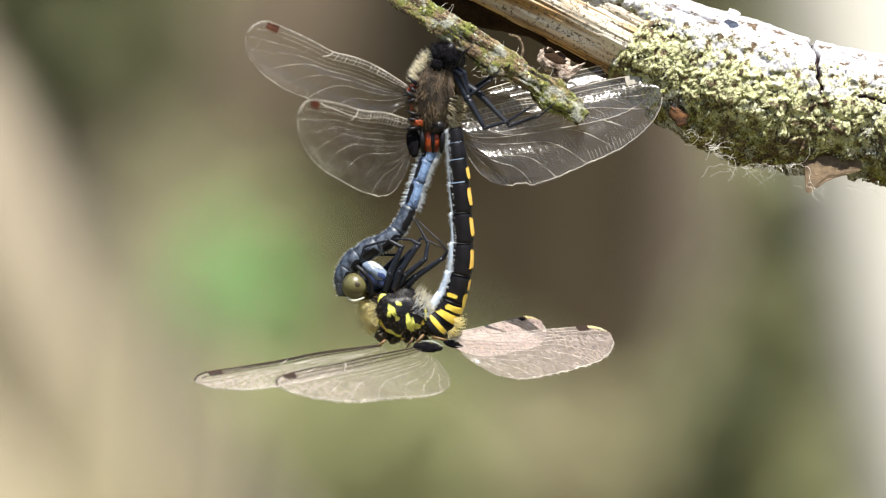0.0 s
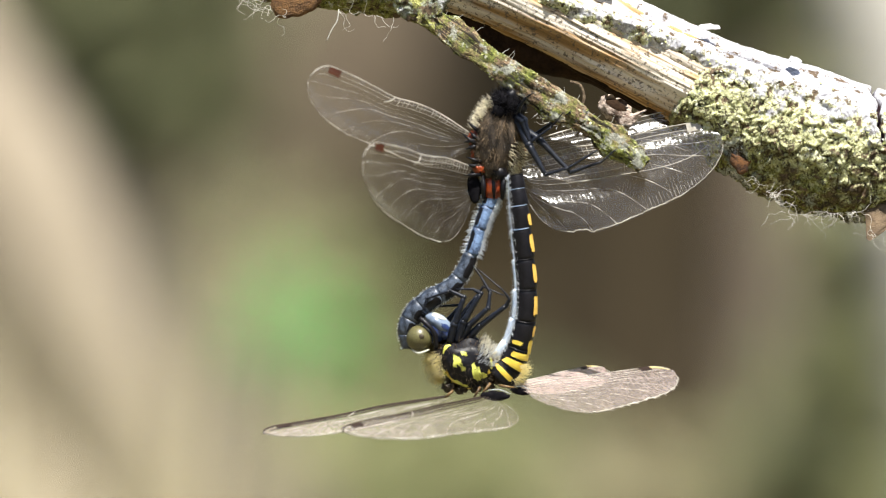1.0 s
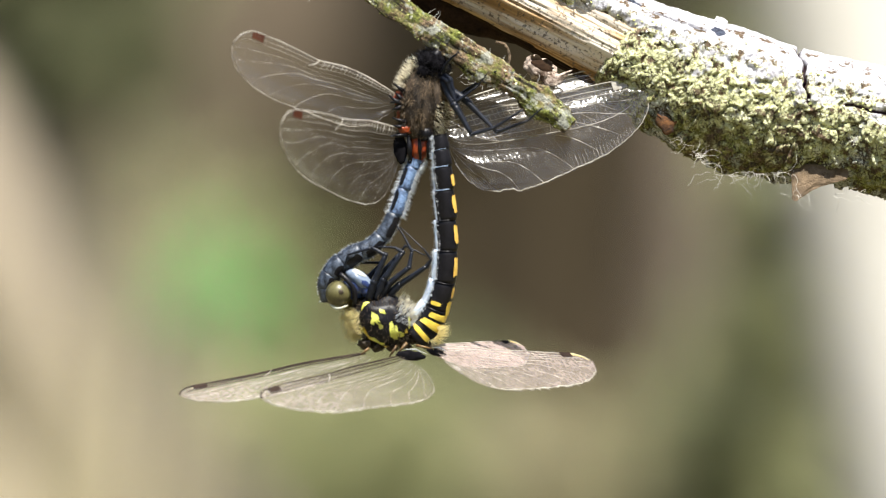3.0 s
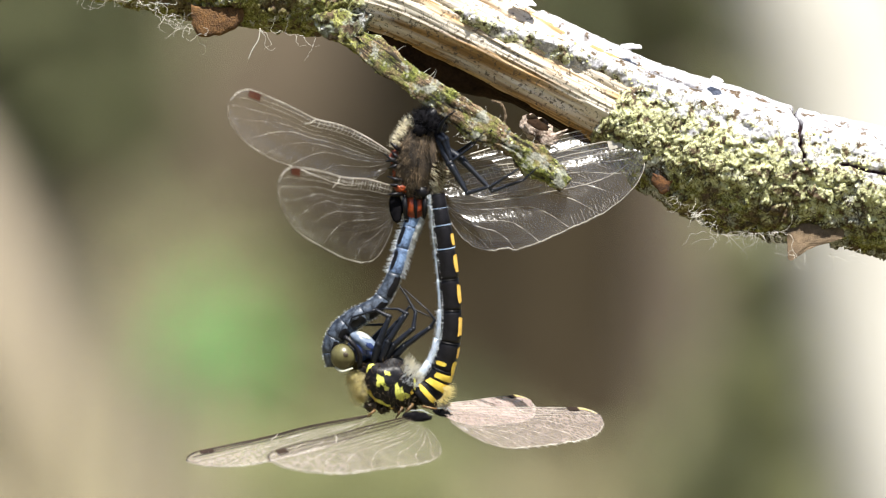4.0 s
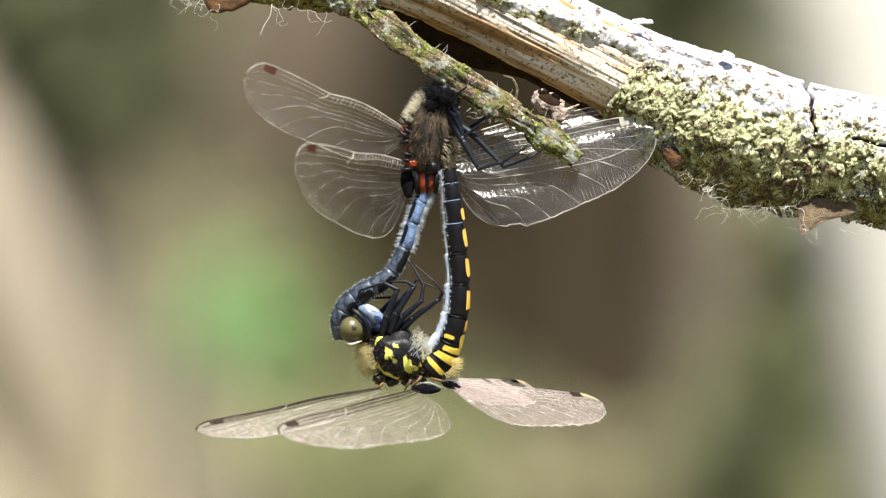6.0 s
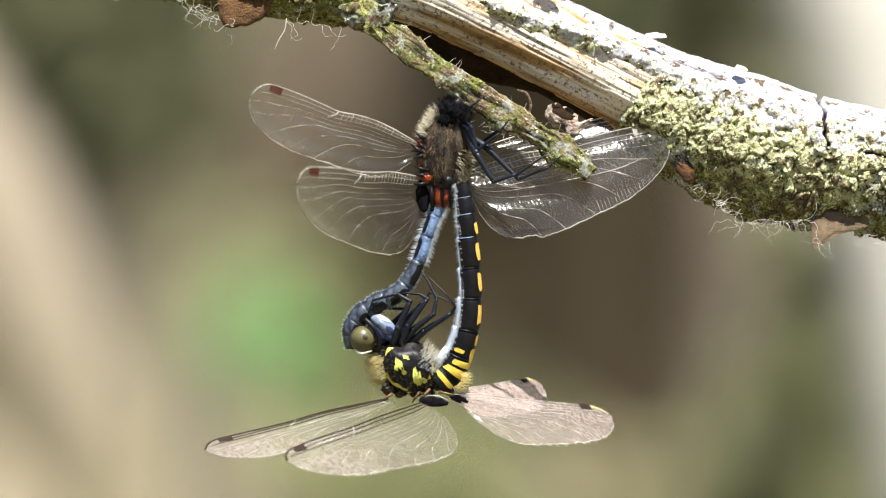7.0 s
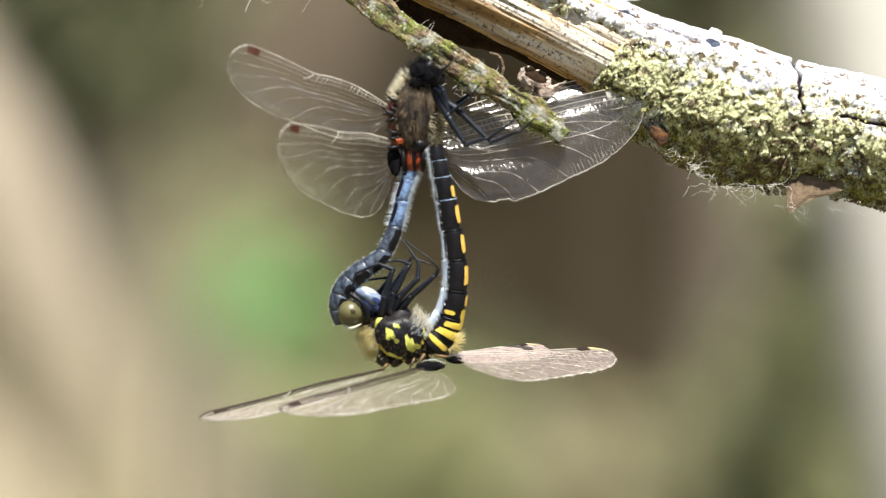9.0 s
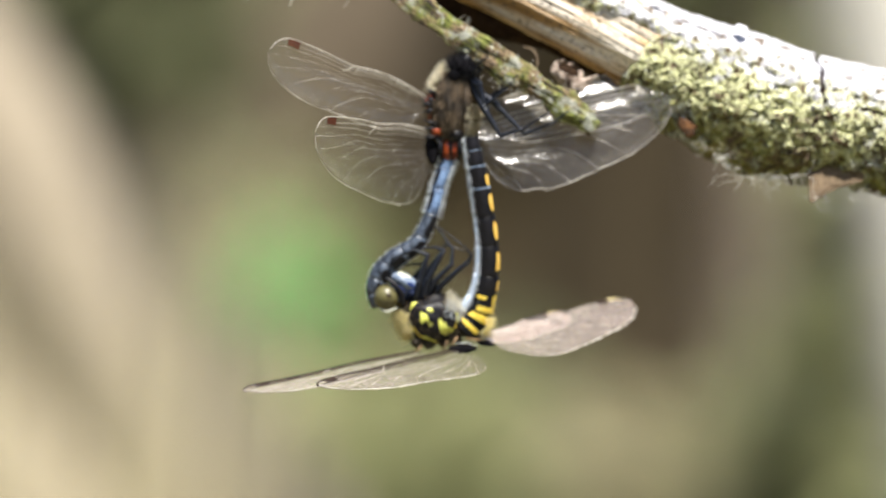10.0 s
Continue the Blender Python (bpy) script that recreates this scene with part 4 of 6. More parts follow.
    if edge:
        # cream tube that paints the highlight from the stigma out to the tip
        bm = bmesh.new()
        pts = [at(0.915 + 0.082 * i / 12, 0.03, 0.4 * U) for i in range(13)]
        tube(bm, pts, [(4.6 - 0.2 * i) * U for i in range(13)], 6, 0.4, ref=Vector((0, 0, 1)))
        child("front_edge", bm, edge, "front edge of the wing tip with a painted cream highlight")
    if base_patch:
        (ua, ub, wa, wb), mat = base_patch
        bm = bmesh.new()
        for z in (1.2, -1.2):
            c = bm.verts.new(at((ua + ub) / 2, (wa + wb) / 2, z * U * 1.3))
            ring = []
            for k in range(18):
                q = 2 * math.pi * k / 18
                e = 1 + 0.12 * noise.noise(Vector((k * 0.8, z, off)))
                cu, su = math.cos(q), math.sin(q)
                pu = (ua + ub) / 2 + (ub - ua) / 2 * e * math.copysign(abs(cu) ** 0.6, cu)
                pw = (wa + wb) / 2 + (wb - wa) / 2 * e * math.copysign(abs(su) ** 0.6, su)
                ring.append(bm.verts.new(at(max(0.0, pu), pw, z * U)))
            for k in range(18):
                bm.faces.new((c, ring[k], ring[(k + 1) % 18]))
        child("basal_patch", bm, mat, "black patch at the wing base")
    return wing


def wing_pose(root, tip, span, toward, phi, base, chord_right):
    """The pose that brings the rounded wing tip, which lies behind the line of the front edge, to its plan place."""
    aim = Vector((tip[0], tip[1], 0))
    for _ in range(6):
        m = wing_frame(root, aim, span, toward, phi, base, chord_right)
        p = m @ Vector((span * U, 0.10 * span * U, 0))
        aim += 0.8 * Vector((tip[0] - base[0] - p.x / U, tip[1] - base[1] + p.z / U, 0))
    return wing_frame(root, aim, span, toward, phi, base, chord_right)


def wing_frame(root, tip, span, toward, phi, base, chord_right):
    """Pose of a wing whose root and tip show at two plan places; phi is the lean of the chord out of the level."""
    s2 = Vector(((tip[0] - root[0]) / span, 0, -(tip[1] - root[1]) / span))
    k = min(0.985, s2.length)
    s2 = s2.normalized() * k
    s = Vector((s2.x, toward * math.sqrt(1 - k * k), s2.z)).normalized()
    e2 = Vector((0, 0, -1))
    e2 = (e2 - s * s.dot(e2)).normalized()
    e1 = s.cross(e2).normalized()
    if (e1.x < 0) == chord_right:
        e1 = -e1
    c = e2 * math.sin(radians(phi)) + e1 * math.cos(radians(phi))
    n = s.cross(c)
    m = Matrix((s, c, n)).transposed().to_4x4()
    m.translation = Vector(((root[0] - base[0]) * U, root[2] * U, -(root[1] - base[1]) * U))
    return m


def segment_tube(path, radii, s0, s1, n=16, bulge=0.06, flat=1.0, k=9):
    """One abdomen ring between two places of a centre line, waisted at its joints."""
    pts, rr = [], []
    for i in range(k):
        t = i / (k - 1)
        s = s0 + (s1 - s0) * t
        f = s * (len(path) - 1)
        a = min(int(f), len(path) - 2)
        pts.append(path[a].lerp(path[a + 1], f - a))
        end = min(t, 1 - t)
        rr.append(lerp_list(radii, s) * U * (1 - 0.05 * max(0, 1 - end * 9) + bulge * math.sin(math.pi * t) * 0.5))
    bm = bmesh.new()
    tube(bm, pts, rr, n, flat)
    return bm, pts, rr


def side_patch(path, radii, s_mid, ang, ds, da, lift, flat=1.0, seed=0, square=0.38):
    """A rounded patch lying on a tube: s_mid along it, ang round it (0 to the right of its way)."""
    bm = bmesh.new()

    def place(s, a):
        f = max(0.0, min(0.9999, s)) * (len(path) - 1)
        i = int(f)
        p = path[i].lerp(path[i + 1], f - i)
        t = (path[i + 1] - path[i]).normalized()
        b = Vector((0, 1, 0))
        b = (b - t * t.dot(b)).normalized()
        side = t.cross(b).normalized()
        if side.x < 0:
            side = -side
        r = lerp_list(radii, s) * U * 1.02 + lift * U
        return p + side * r * math.cos(a) - b * r * flat * math.sin(a)

    rings = []
    for q in (1.0, 0.8, 0.6, 0.4, 0.2):
        ring = []
        for k in range(20):
            w = 2 * math.pi * k / 20
            e = 1 + 0.30 * noise.noise(Vector((math.cos(w) * 1.9, math.sin(w) * 1.5, seed * 2.3)))
            cw, sw = math.cos(w), math.sin(w)
            ring.append(bm.verts.new(place(s_mid + ds * q * e * math.copysign(abs(cw) ** square, cw), ang + da * q * e * math.copysign(abs(sw) ** square, sw))))
        rings.append(ring)
    for r0, r1 in zip(rings, rings[1:]):
        for k in range(20):
            bm.faces.new((r0[k], r0[(k + 1) % 20], r1[(k + 1) % 20], r1[k]))
    bm.faces.new(rings[-1])
    return bm


def ball_patch(c, rx, ry, rz, turn, d, su, sv, lean, seed, lift=0.8, lump=0.0):
    """An irregular marking lying on an ellipsoid."""
    bm = bmesh.new()
    d = Vector(d).normalized()
    a = Vector((0, 0, 1)).cross(d)
    a = a.normalized() if a.length > 1e-4 else Vector((1, 0, 0))
    b = d.cross(a).normalized()
    rings = []
    for q in (1.0, 0.8, 0.6, 0.4, 0.2):
        ring = []
        for k in range(18):
            w = 2 * math.pi * k / 18
            e = q * (1 + 0.75 * noise.noise(Vector((math.cos(w) * 2.1, math.sin(w) * 2.1, seed * 3.7))))
            x, y = math.cos(w) * su * e, math.sin(w) * sv * e
            x, y = x * math.cos(lean) - y * math.sin(lean), x * math.sin(lean) + y * math.cos(lean)
            dd = (d + a * x + b * y).normalized()
            p, n = on_ball(c, rx, ry, rz, turn, dd)
            if lump:
                p = c + (p - c) * (1 + lump * noise.noise(dd * 2.2))
                p += (p - c).normalized() * 3.0 * U * noise.noise(p / U * 0.05)
            ring.append(bm.verts.new(p + n * lift * U))
        rings.append(ring)
    for r0, r1 in zip(rings, rings[1:]):
        for k in range(18):
            bm.faces.new((r0[k], r0[(k + 1) % 18], r1[(k + 1) % 18], r1[k]))
    bm.faces.new(rings[-1])
    return bm


def fur(name, parent, mat, c, r3, turn, box, count, lo, hi, label, droop=(0, 0, -0.2), rad=0.5, seed=1, base=None, gap=-9.0):
    """Hairs on part of an ellipsoid: box gives the ranges of the direction's x, y and z."""
    rnd = random.Random(seed)
    bm = bmesh.new()
    made = 0
    while made < count:
        d = Vector((rnd.gauss(0, 1), rnd.gauss(0, 1), rnd.gauss(0, 1))).normalized()
        if not all(a <= v <= b for v, (a, b) in zip(d, box)):
            continue
        if noise.noise(Vector((d.x * 3.2, d.y * 3.2, d.z * 1.9)) + Vector((seed, 0, 0))) < gap and rnd.random() < 0.85:
            continue
        p, n = on_ball(c, *r3, turn, d)
        w = n + Vector(droop) + Vector((rnd.uniform(-0.35, 0.35), rnd.uniform(-0.35, 0.35), rnd.uniform(-0.35, 0.35)))
        hair(bm, p, w, rnd.uniform(lo, hi) * U, rad * U, 0.15)
        made += 1
    return tagged(part(name, bm, mat, parent, label, base=base), kind="stuff")


def leg(parent, pts, radii, label="", spines=10, seed=1):
    """A jointed leg: thick thigh, thin shin with bristles, thin foot."""
    rnd = random.Random(seed)
    bm = bmesh.new()
    P = [g(*p) for p in pts]
    for i, (a, b) in enumerate(zip(P, P[1:])):
        r0, r1 = 1.15 * radii[i], 1.15 * radii[i + 1]
        k = [a.lerp(b, t / 7) for t in range(8)]
        rr = [(r0 + (r1 - r0) * t / 7 + (0.7 * math.sin(math.pi * t / 7) if i == 0 else 0)) * U for t in range(8)]
        tube(bm, k, rr, 8)
        if i:
            ball(bm, a, r0 * U * 1.15, r0 * U * 1.15, r0 * U * 1.15, seg=8, rings=6)
        for _ in range(spines):
            t = rnd.random()
            d = (b - a).normalized().cross(Vector((0, 1, 0)))
            hair(bm, a.lerp(b, t), d * rnd.choice((-1, 1)) + (b - a).normalized() * 0.8 + Vector((0, rnd.uniform(-0.6, 0.6), 0)), rnd.uniform(6, 11) * U, 0.45 * U)
    return part("leg", bm, M_LEG, parent, label)


# ---- male ----
MALE_AT = (775, 330)
MALE_LINE = spline([g(774, 404, -4), g(766, 440, -5), g(752, 478, -6), g(741, 518, -6), g(726, 560, -6), g(702, 594, -6), g(668, 614, -6), g(640, 638, -6), g(625, 668, -6), g(626, 700, -6)], 90)
MALE_RADII = [18, 13, 12, 12.5, 14, 16, 18, 19, 16.5, 10]
MALE_CUTS = [0.09, 0.15, 0.26, 0.38, 0.50, 0.62, 0.73, 0.83, 0.92, 1.0]


def build_male():
    ob = thing("male_dragonfly", g(*MALE_AT), "black and red dragonfly with blue-grey abdomen clinging under bark", "dragonfly", "mating dragonflies")
    c, r3, turn = g(778, 335), (44 * U, 42 * U, 76 * U), 8
    bm = bmesh.new()
    ball(bm, c, *r3, turn, 36, 24, 0.10)
    part("thorax", bm, M_BROWNFUR, ob, "dark brown hairy thorax")
    fur("thorax_fur", ob, M_HAIR_BROWN, c, r3, turn, ((-1, 1), (-1, 0.3), (-1, 1)), 3300, 7, 19, "brown thorax hairs", (0, 0, -1.2), 0.34, 2, gap=-0.08)
    fur("pale_ruff", ob, M_HAIR_PALE, c, r3, turn, ((-1, -0.3), (-0.6, 1), (0.15, 0.86)), 520, 8, 20, "cream hairs behind the head", (-0.2, 0, 0.3), 0.6, 3)
    fur("pale_flank", ob, M_HAIR_PALE, c, r3, turn, ((0.5, 1), (-0.85, 0.6), (-0.95, 0.05)), 380, 8, 18, "cream hairs on the flank", (0.2, 0, -0.3), 0.6, 4)
    # head under the bark
    bm = bmesh.new()
    ball(bm, g(793, 270, -14), 27 * U, 30 * U, 23 * U, 30, 30, 20, 0.22)
    ball(bm, g(780, 286, -30), 13 * U, 14 * U, 13 * U, 10, 16, 12, 0.3)
    head = part("head", bm, M_MATT, ob, "black head tucked under the bark")
    for x, y, d in ((800, 258, -34), (818, 280, -22)):
        bm = bmesh.new()
        ball(bm, g(x, y, d + 5), 10 * U, 10 * U, 13 * U, 20, 20, 14, 0.15)
        part("eye", bm, M_BLACK, head, "dark compound eye", base=g(*MALE_AT))
    fur("head_hair", head, M_BLACK, g(793, 272, -14), (28 * U, 31 * U, 25 * U), 30, ((-1, 1), (-1, 0.2), (-1, 1)), 700, 5, 15, "short dark hairs", (0, 0, 0.1), 0.5, 9, base=g(*MALE_AT))
    # red wing joints
    for i, (x, y, d, a, b) in enumerate(((735, 330, -14, 9, 15), (745, 387, -20, 13, 9), (738, 356, -6, 7, 13), (820, 350, 10, 9, 14))):
        bm = bmesh.new()
        ball(bm, g(x, y, d), 0.85 * a * U, 10 * U, 0.85 * b * U, 20, 22, 16, 0.7)
        part("wing_joint", bm, M_RED, ob, "orange-red wing joint")
    for x0, y0, x1, y1 in ((742, 345, 716, 326), (742, 345, 722, 352), (748, 374, 722, 366), (748, 396, 718, 398), (744, 320, 726, 306), (740, 335, 718, 340), (746, 382, 722, 380), (744, 336, 728, 322)):
        bm = bmesh.new()
        tube(bm, [g(x0, y0, -24), g((x0 + x1) / 2, (y0 + y1) / 2 + 1, -28), g(x1, y1, -24)], [4 * U, 3.2 * U, 1.0 * U], 8)
        part("wing_hinge", bm, M_BLACK, ob, "black pointed wing hinge")
    bm = bmesh.new()
    ball(bm, g(737, 420, -14), 12 * U, 5 * U, 27 * U, -6, 20, 14, 0.25)
    part("basal_patch", bm, M_MATT, ob, "black patch at the hindwing base")
    bm = bmesh.new()
    tube(bm, spline([g(746, 398, -14), g(752, 418, -15), g(754, 442, -14)], 10), [2.2 * U] * 10, 6)
    part("pale_streak", bm, M_HAIR_WHITE, ob, "white streak beside the black patch")
    # base of the abdomen
    bm = bmesh.new()
    ball(bm, g(770, 418, -6), 21 * U, 20 * U, 25 * U, 8, 24, 18, 0.14)
    part("abdomen_base", bm, M_RED, ob, "orange-red abdomen base")
    for x0, x1, r in ((770, 772, 3.2), (752, 754, 4.0), (789, 787, 4.5)):
        bm = bmesh.new()
        tube(bm, spline([g(x0, 398, -20), g((x0 + x1) / 2, 418, -25), g(x1, 440, -17)], 10), [r * U * (0.7 + 0.5 * math.sin(0.35 * k)) for k in range(10)], 8)
        part("dark_seam", bm, M_BLACK, ob, "black seam of the abdomen base")
    bm = bmesh.new()
    ball(bm, g(780, 394, -20), 17 * U, 14 * U, 13 * U, 6, 18, 12, 0.2)
    part("genital_lobe", bm, M_BLACK, ob, "black lobe at the abdomen base")
    segs = []
    for i, (s0, s1) in enumerate(zip(MALE_CUTS, MALE_CUTS[1:])):
        bm, pts, rr = segment_tube(MALE_LINE, MALE_RADII, s0, s1 + 0.006, 18, 0.02)
        piv = pts[len(pts) // 2].copy()
        sg = part("abdomen_segment", bm, M_BLUE_UP if i < 3 else M_BLUE, ob, "blue-grey bloomed segment", pivot=piv)
        segs.append((sg, piv, (s0 + s1) / 2))
        dark = side_patch(MALE_LINE, MALE_RADII, (s0 + s1) / 2, 0.95 if i > 2 else 2.3, (s1 - s0) * 0.40, 0.55 if i > 2 else 0.35, 0.35, 1.0, i + 30, 0.6)
        part("dark_patch", dark, M_BLACK, sg, "black patch along the segment", pivot=piv, base=piv)
        # pale hairs on both outlines
        bm = bmesh.new()
        rnd = random.Random(i)
        for _ in range(320 if i < 3 else 70):
            t = rnd.random()
            k = min(int(t * 8), 7)
            p = pts[k].lerp(pts[k + 1], t * 8 - k)
            tt = (pts[k + 1] - pts[k]).normalized()
            side = tt.cross(Vector((0, 1, 0))).normalized()
            side = side if side.x > 0 else -side
            sg_ = 1 if rnd.random() < 0.75 else -1
            q = rnd.uniform(-0.6, 0.6)
            dirn = side * sg_ * math.cos(q) + Vector((0, 1, 0)) * math.sin(q)
            hair(bm, p + dirn * rr[k] * 0.95, dirn + tt * 0.4, rnd.uniform(4, 14 if i < 3 else 7) * U, 0.45 * U, 0.1)
        tagged(part("bristles", bm, M_HAIR_WHITE, sg, "white bristles", pivot=piv, base=piv), kind="stuff")
    # claspers at the tip, with the last segment
    sg, piv, _ = segs[-1]
    for x in (-5, 6):
        bm = bmesh.new()
        tube(bm, spline([g(630 + x, 688, 8 + x), g(636 + x, 700, 10 + x), g(646 + x, 706, 12 + x)], 10), [4 * U * (1 - 0.07 * k) for k in range(10)], 8)
        part("clasper", bm, M_BLACK, sg, "black clasper", pivot=piv, base=piv)
    # legs on the right, holding the strip
    leg(ob, [(812, 300, -30), (832, 344, -50), (862, 396, -60), (902, 384, -72), (952, 352, -80)], (6.5, 6, 3.2, 2.4, 1.2), "black leg holding the bark strip", 8, 1)
    leg(ob, [(826, 318, -34), (852, 336, -48), (906, 392, -60), (960, 372, -70), (985, 350, -78)], (5, 5.5, 2.8, 1.8, 1.0), "black leg holding the bark strip", 8, 2)
    leg(ob, [(806, 290, -20), (822, 302, -44), (834, 340, -52), (872, 312, -66), (892, 286, -84)], (6, 6.5, 3, 1.3, 0.8), "blue-black leg reaching up", 5, 3)
    leg(ob, [(800, 300, 30), (838, 330, 20), (880, 300, -10), (905, 285, -40)], (5, 4, 2.4, 1.2), "black leg behind the thorax", 6, 4)
    leg(ob, [(790, 290, 36), (800, 262, 30), (812, 240, 0), (820, 236, -40)], (4, 3, 1.8, 1.0), "black leg folded behind the head", 6, 5)
    leg(ob, [(806, 300, -20), (816, 276, -44), (826, 262, -66), (840, 252, -84)], (4, 3, 1.8, 1.0), "black leg beside the head", 6, 6)
    args = (M_WING_MALE, M_VEIN, M_STIGMA, None, "clear glassy wing with pale veins")
    wings = [
        (build_wing("forewing", ob, 350, False, *args, fine=0.06, slim=0.58, rag=0.3), (734, 328, 6), (440, 243), 350, -0.6, 84, False),
        (build_wing("hindwing", ob, 335, True, *args, fine=0.06, slim=0.58, rag=0.3), (742, 388, -4), (529, 383), 335, -0.9, 82, False),
        (build_wing("forewing", ob, 352, False, M_WING_MALE, M_VEIN, M_VEIN_DARK, None, "clear glassy wing with pale veins", fine=0.06, slim=0.58, rag=0.3), (818, 345, 16), (1160, 300), 352, 0.4, 70, True),
        (build_wing("hindwing", ob, 365, True, M_WING_MALE, M_VEIN, M_VEIN, None, "clear glassy wing with pale veins", notch=0.27, fine=0.12, slim=1.2, rag=0.3), (812, 377, 12), (1164, 327), 350, 0.4, 73, True),
    ]
    for w, root, tip, span, tow, phi, right in wings[2:]:
        w.matrix_basis = wing_pose(root, tip, span, tow, phi, MALE_AT, right)
    return ob, segs, wings[0][0], wings[1][0]


# ---- female ----
FEMALE_AT = (740, 730)
FEMALE_LINE = spline([g(782, 752, 4), g(806, 728, 0), g(822, 692, -8), g(832, 650, -14), g(834, 600, -18), g(830, 550, -22), g(824, 500, -26), g(817, 450, -30), g(809, 398, -30)], 90)
FEMALE_RADII = [34, 28, 22, 20, 19, 18.5, 18, 17, 13.5]
FEMALE_CUTS = [0.0, 0.10, 0.22, 0.36, 0.50, 0.635, 0.77, 0.87, 0.94, 1.0]


def build_female():
    ob = thing("female_dragonfly", g(*FEMALE_AT), "black and yellow dragonfly hanging in the mating wheel", "dragonfly", "mating dragonflies")
    base = g(*FEMALE_AT)
    c, r3, turn = g(728, 728), (60 * U, 46 * U, 46 * U), 20
    bm = bmesh.new()
    ball(bm, c, *r3, turn, 48, 32, 0.12)
    for v in bm.verts:
        v.co += (v.co - c).normalized() * 3.0 * U * noise.noise(v.co / U * 0.05)
    part("thorax", bm, M_BLACK, ob, "black thorax with yellow markings")
    # markings: plan place, half width and height, lean
    inv = Matrix.Rotation(radians(-turn), 3, "Y")
    for i, (x, y, w, h, lean, mat) in enumerate(((713, 722, 6.5, 10, 0.45, M_LEMON), (709, 730, 4, 5, 0.0, M_LEMON), (725, 711, 5, 4, 0.2, M_LEMON), (723, 737, 4.5, 4.5, 0.0, M_LEMON),
                                                     (748, 748, 8, 15, 0.25, M_LEMON), (757, 751, 9, 5.5, 0.5, M_LEMON), (743, 735, 4, 8, 0.1, M_LEMON), (694, 702, 4, 9, -0.55, M_LEMON),
                                                     (720, 763, 15, 4.5, -0.35, M_LEMON), (701, 752, 3, 11, 0.3, M_YELLOW), (690, 744, 2.6, 9, 0.35, M_LEMON), (773, 728, 4, 11, 0.0, M_LEMON),
                                                     (768, 744, 5, 5, 0.3, M_YELLOW), (735, 772, 7, 3, -0.1, M_YELLOW))):
        d = inv @ (g(x, y) - c)
        d = Vector((d.x / r3[0], 0, d.z / r3[2]))
        d.y = -math.sqrt(max(0.04, 1 - d.length_squared))
        part("marking", ball_patch(c, *r3, turn, d, w * U / r3[0], h * U / r3[2], lean + radians(turn), i, 0.9, 0.12), mat, ob, "lemon-yellow marking")
    bm = bmesh.new()
    for k, (x, y, r) in enumerate(((692, 782, 11), (712, 788, 9), (738, 786, 9), (760, 780, 10), (776, 772, 9), (725, 778, 12))):
        ball(bm, g(x + 6, y - 13, -16 + 3 * k), r * 1.1 * U, 13 * U, r * 0.8 * U, 10 * k, 24, 16, 0.8)
    part("wing_joint", bm, M_PUPIL, ob, "dark brown wing joints")
    for x, y, x1, y1 in ((752, 770, 740, 790), (770, 764, 752, 786), (704, 776, 690, 788), (786, 768, 812, 772)):
        bm = bmesh.new()
        tube(bm, [g(x, y, -30), g((x + x1) / 2, (y + y1) / 2, -33), g(x1, y1, -30)], [2.6 * U, 2.2 * U, 1.2 * U], 8)
        part("wing_hinge", bm, M_HINGE, ob, "brown wing hinge")
    for x, y, rx, rz, tn, d in ((778, 786, 25, 8.5, 4, -34), (822, 779, 17, 6.0, 14, -20)):
        bm = bmesh.new()
        ball(bm, g(x, y, d), rx * U, 3 * U, rz * U, tn, 20, 12, 0.3)
        part("basal_patch", bm, M_MATT, ob, "black patch at the hindwing base")
        bm = bmesh.new()
        tube(bm, [g(x - rx * 0.5, y - rz - 2, d), g(x + rx * 0.3, y - rz - 3, d), g(x + rx * 1.1, y - rz * 0.4, d)], [0.6 * U, 0.9 * U, 0.4 * U], 8)
        part("pale_streak", bm, M_HAIR_WHITE, ob, "white streak beside the black patch")
    fur("breast_ruff", ob, M_HAIR_YELLOW, c, r3, turn, ((-1, -0.40), (-0.7, 0.5), (-0.95, 0.05)), 620, 10, 28, "pale yellow hairs on the back of the thorax", (-1.2, -0.2, -0.9), 0.4, 12)
    fur("belly_fur", ob, M_HAIR_PALE, c, r3, turn, ((0.15, 0.95), (-0.8, 0.9), (0.40, 1)), 420, 7, 20, "cream hairs on the underside", (0.25, 0.1, 0.3), 0.42, 13)
    fur("side_fur", ob, M_HAIR_WHITE, c, r3, turn, ((0.25, 0.85), (-0.95, -0.25), (0.15, 0.80)), 150, 8, 19, "whitish hairs on the side of the thorax", (0.3, -0.2, 0.5), 0.38, 15)
    fur("thorax_fur", ob, M_HAIR_BROWN, c, r3, turn, ((-1, 1), (-1, 0), (-1, 1)), 700, 5, 13, "sparse brown hairs", (0, 0, 0), 0.4, 14)
    # head
    bm = bmesh.new()
    ball(bm, g(676, 668, 2), 24 * U, 34 * U, 27 * U, 30, 26, 18, 0.05)
    head = part("head", bm, M_FACEBLUE, ob, "blue-black head with pale face")
    for x, y, d, r in ((646, 683, -24, 23), (664, 690, 30, 23)):
        bm = bmesh.new()
        ball(bm, g(x, y, d), (r - 0.5) * U, r * U, r * U, 0, 32, 22)
        part("eye", bm, M_EYE, head, "olive compound eye", base=base)
    bm = bmesh.new()
    ball(bm, g(650, 680, -46.2), 5 * U, 1.0 * U, 4.4 * U, 0, 14, 8, 0.4)
    part("eye_spot", bm, M_PUPIL, head, "dark spot in the eye", base=base)
    bm = bmesh.new()
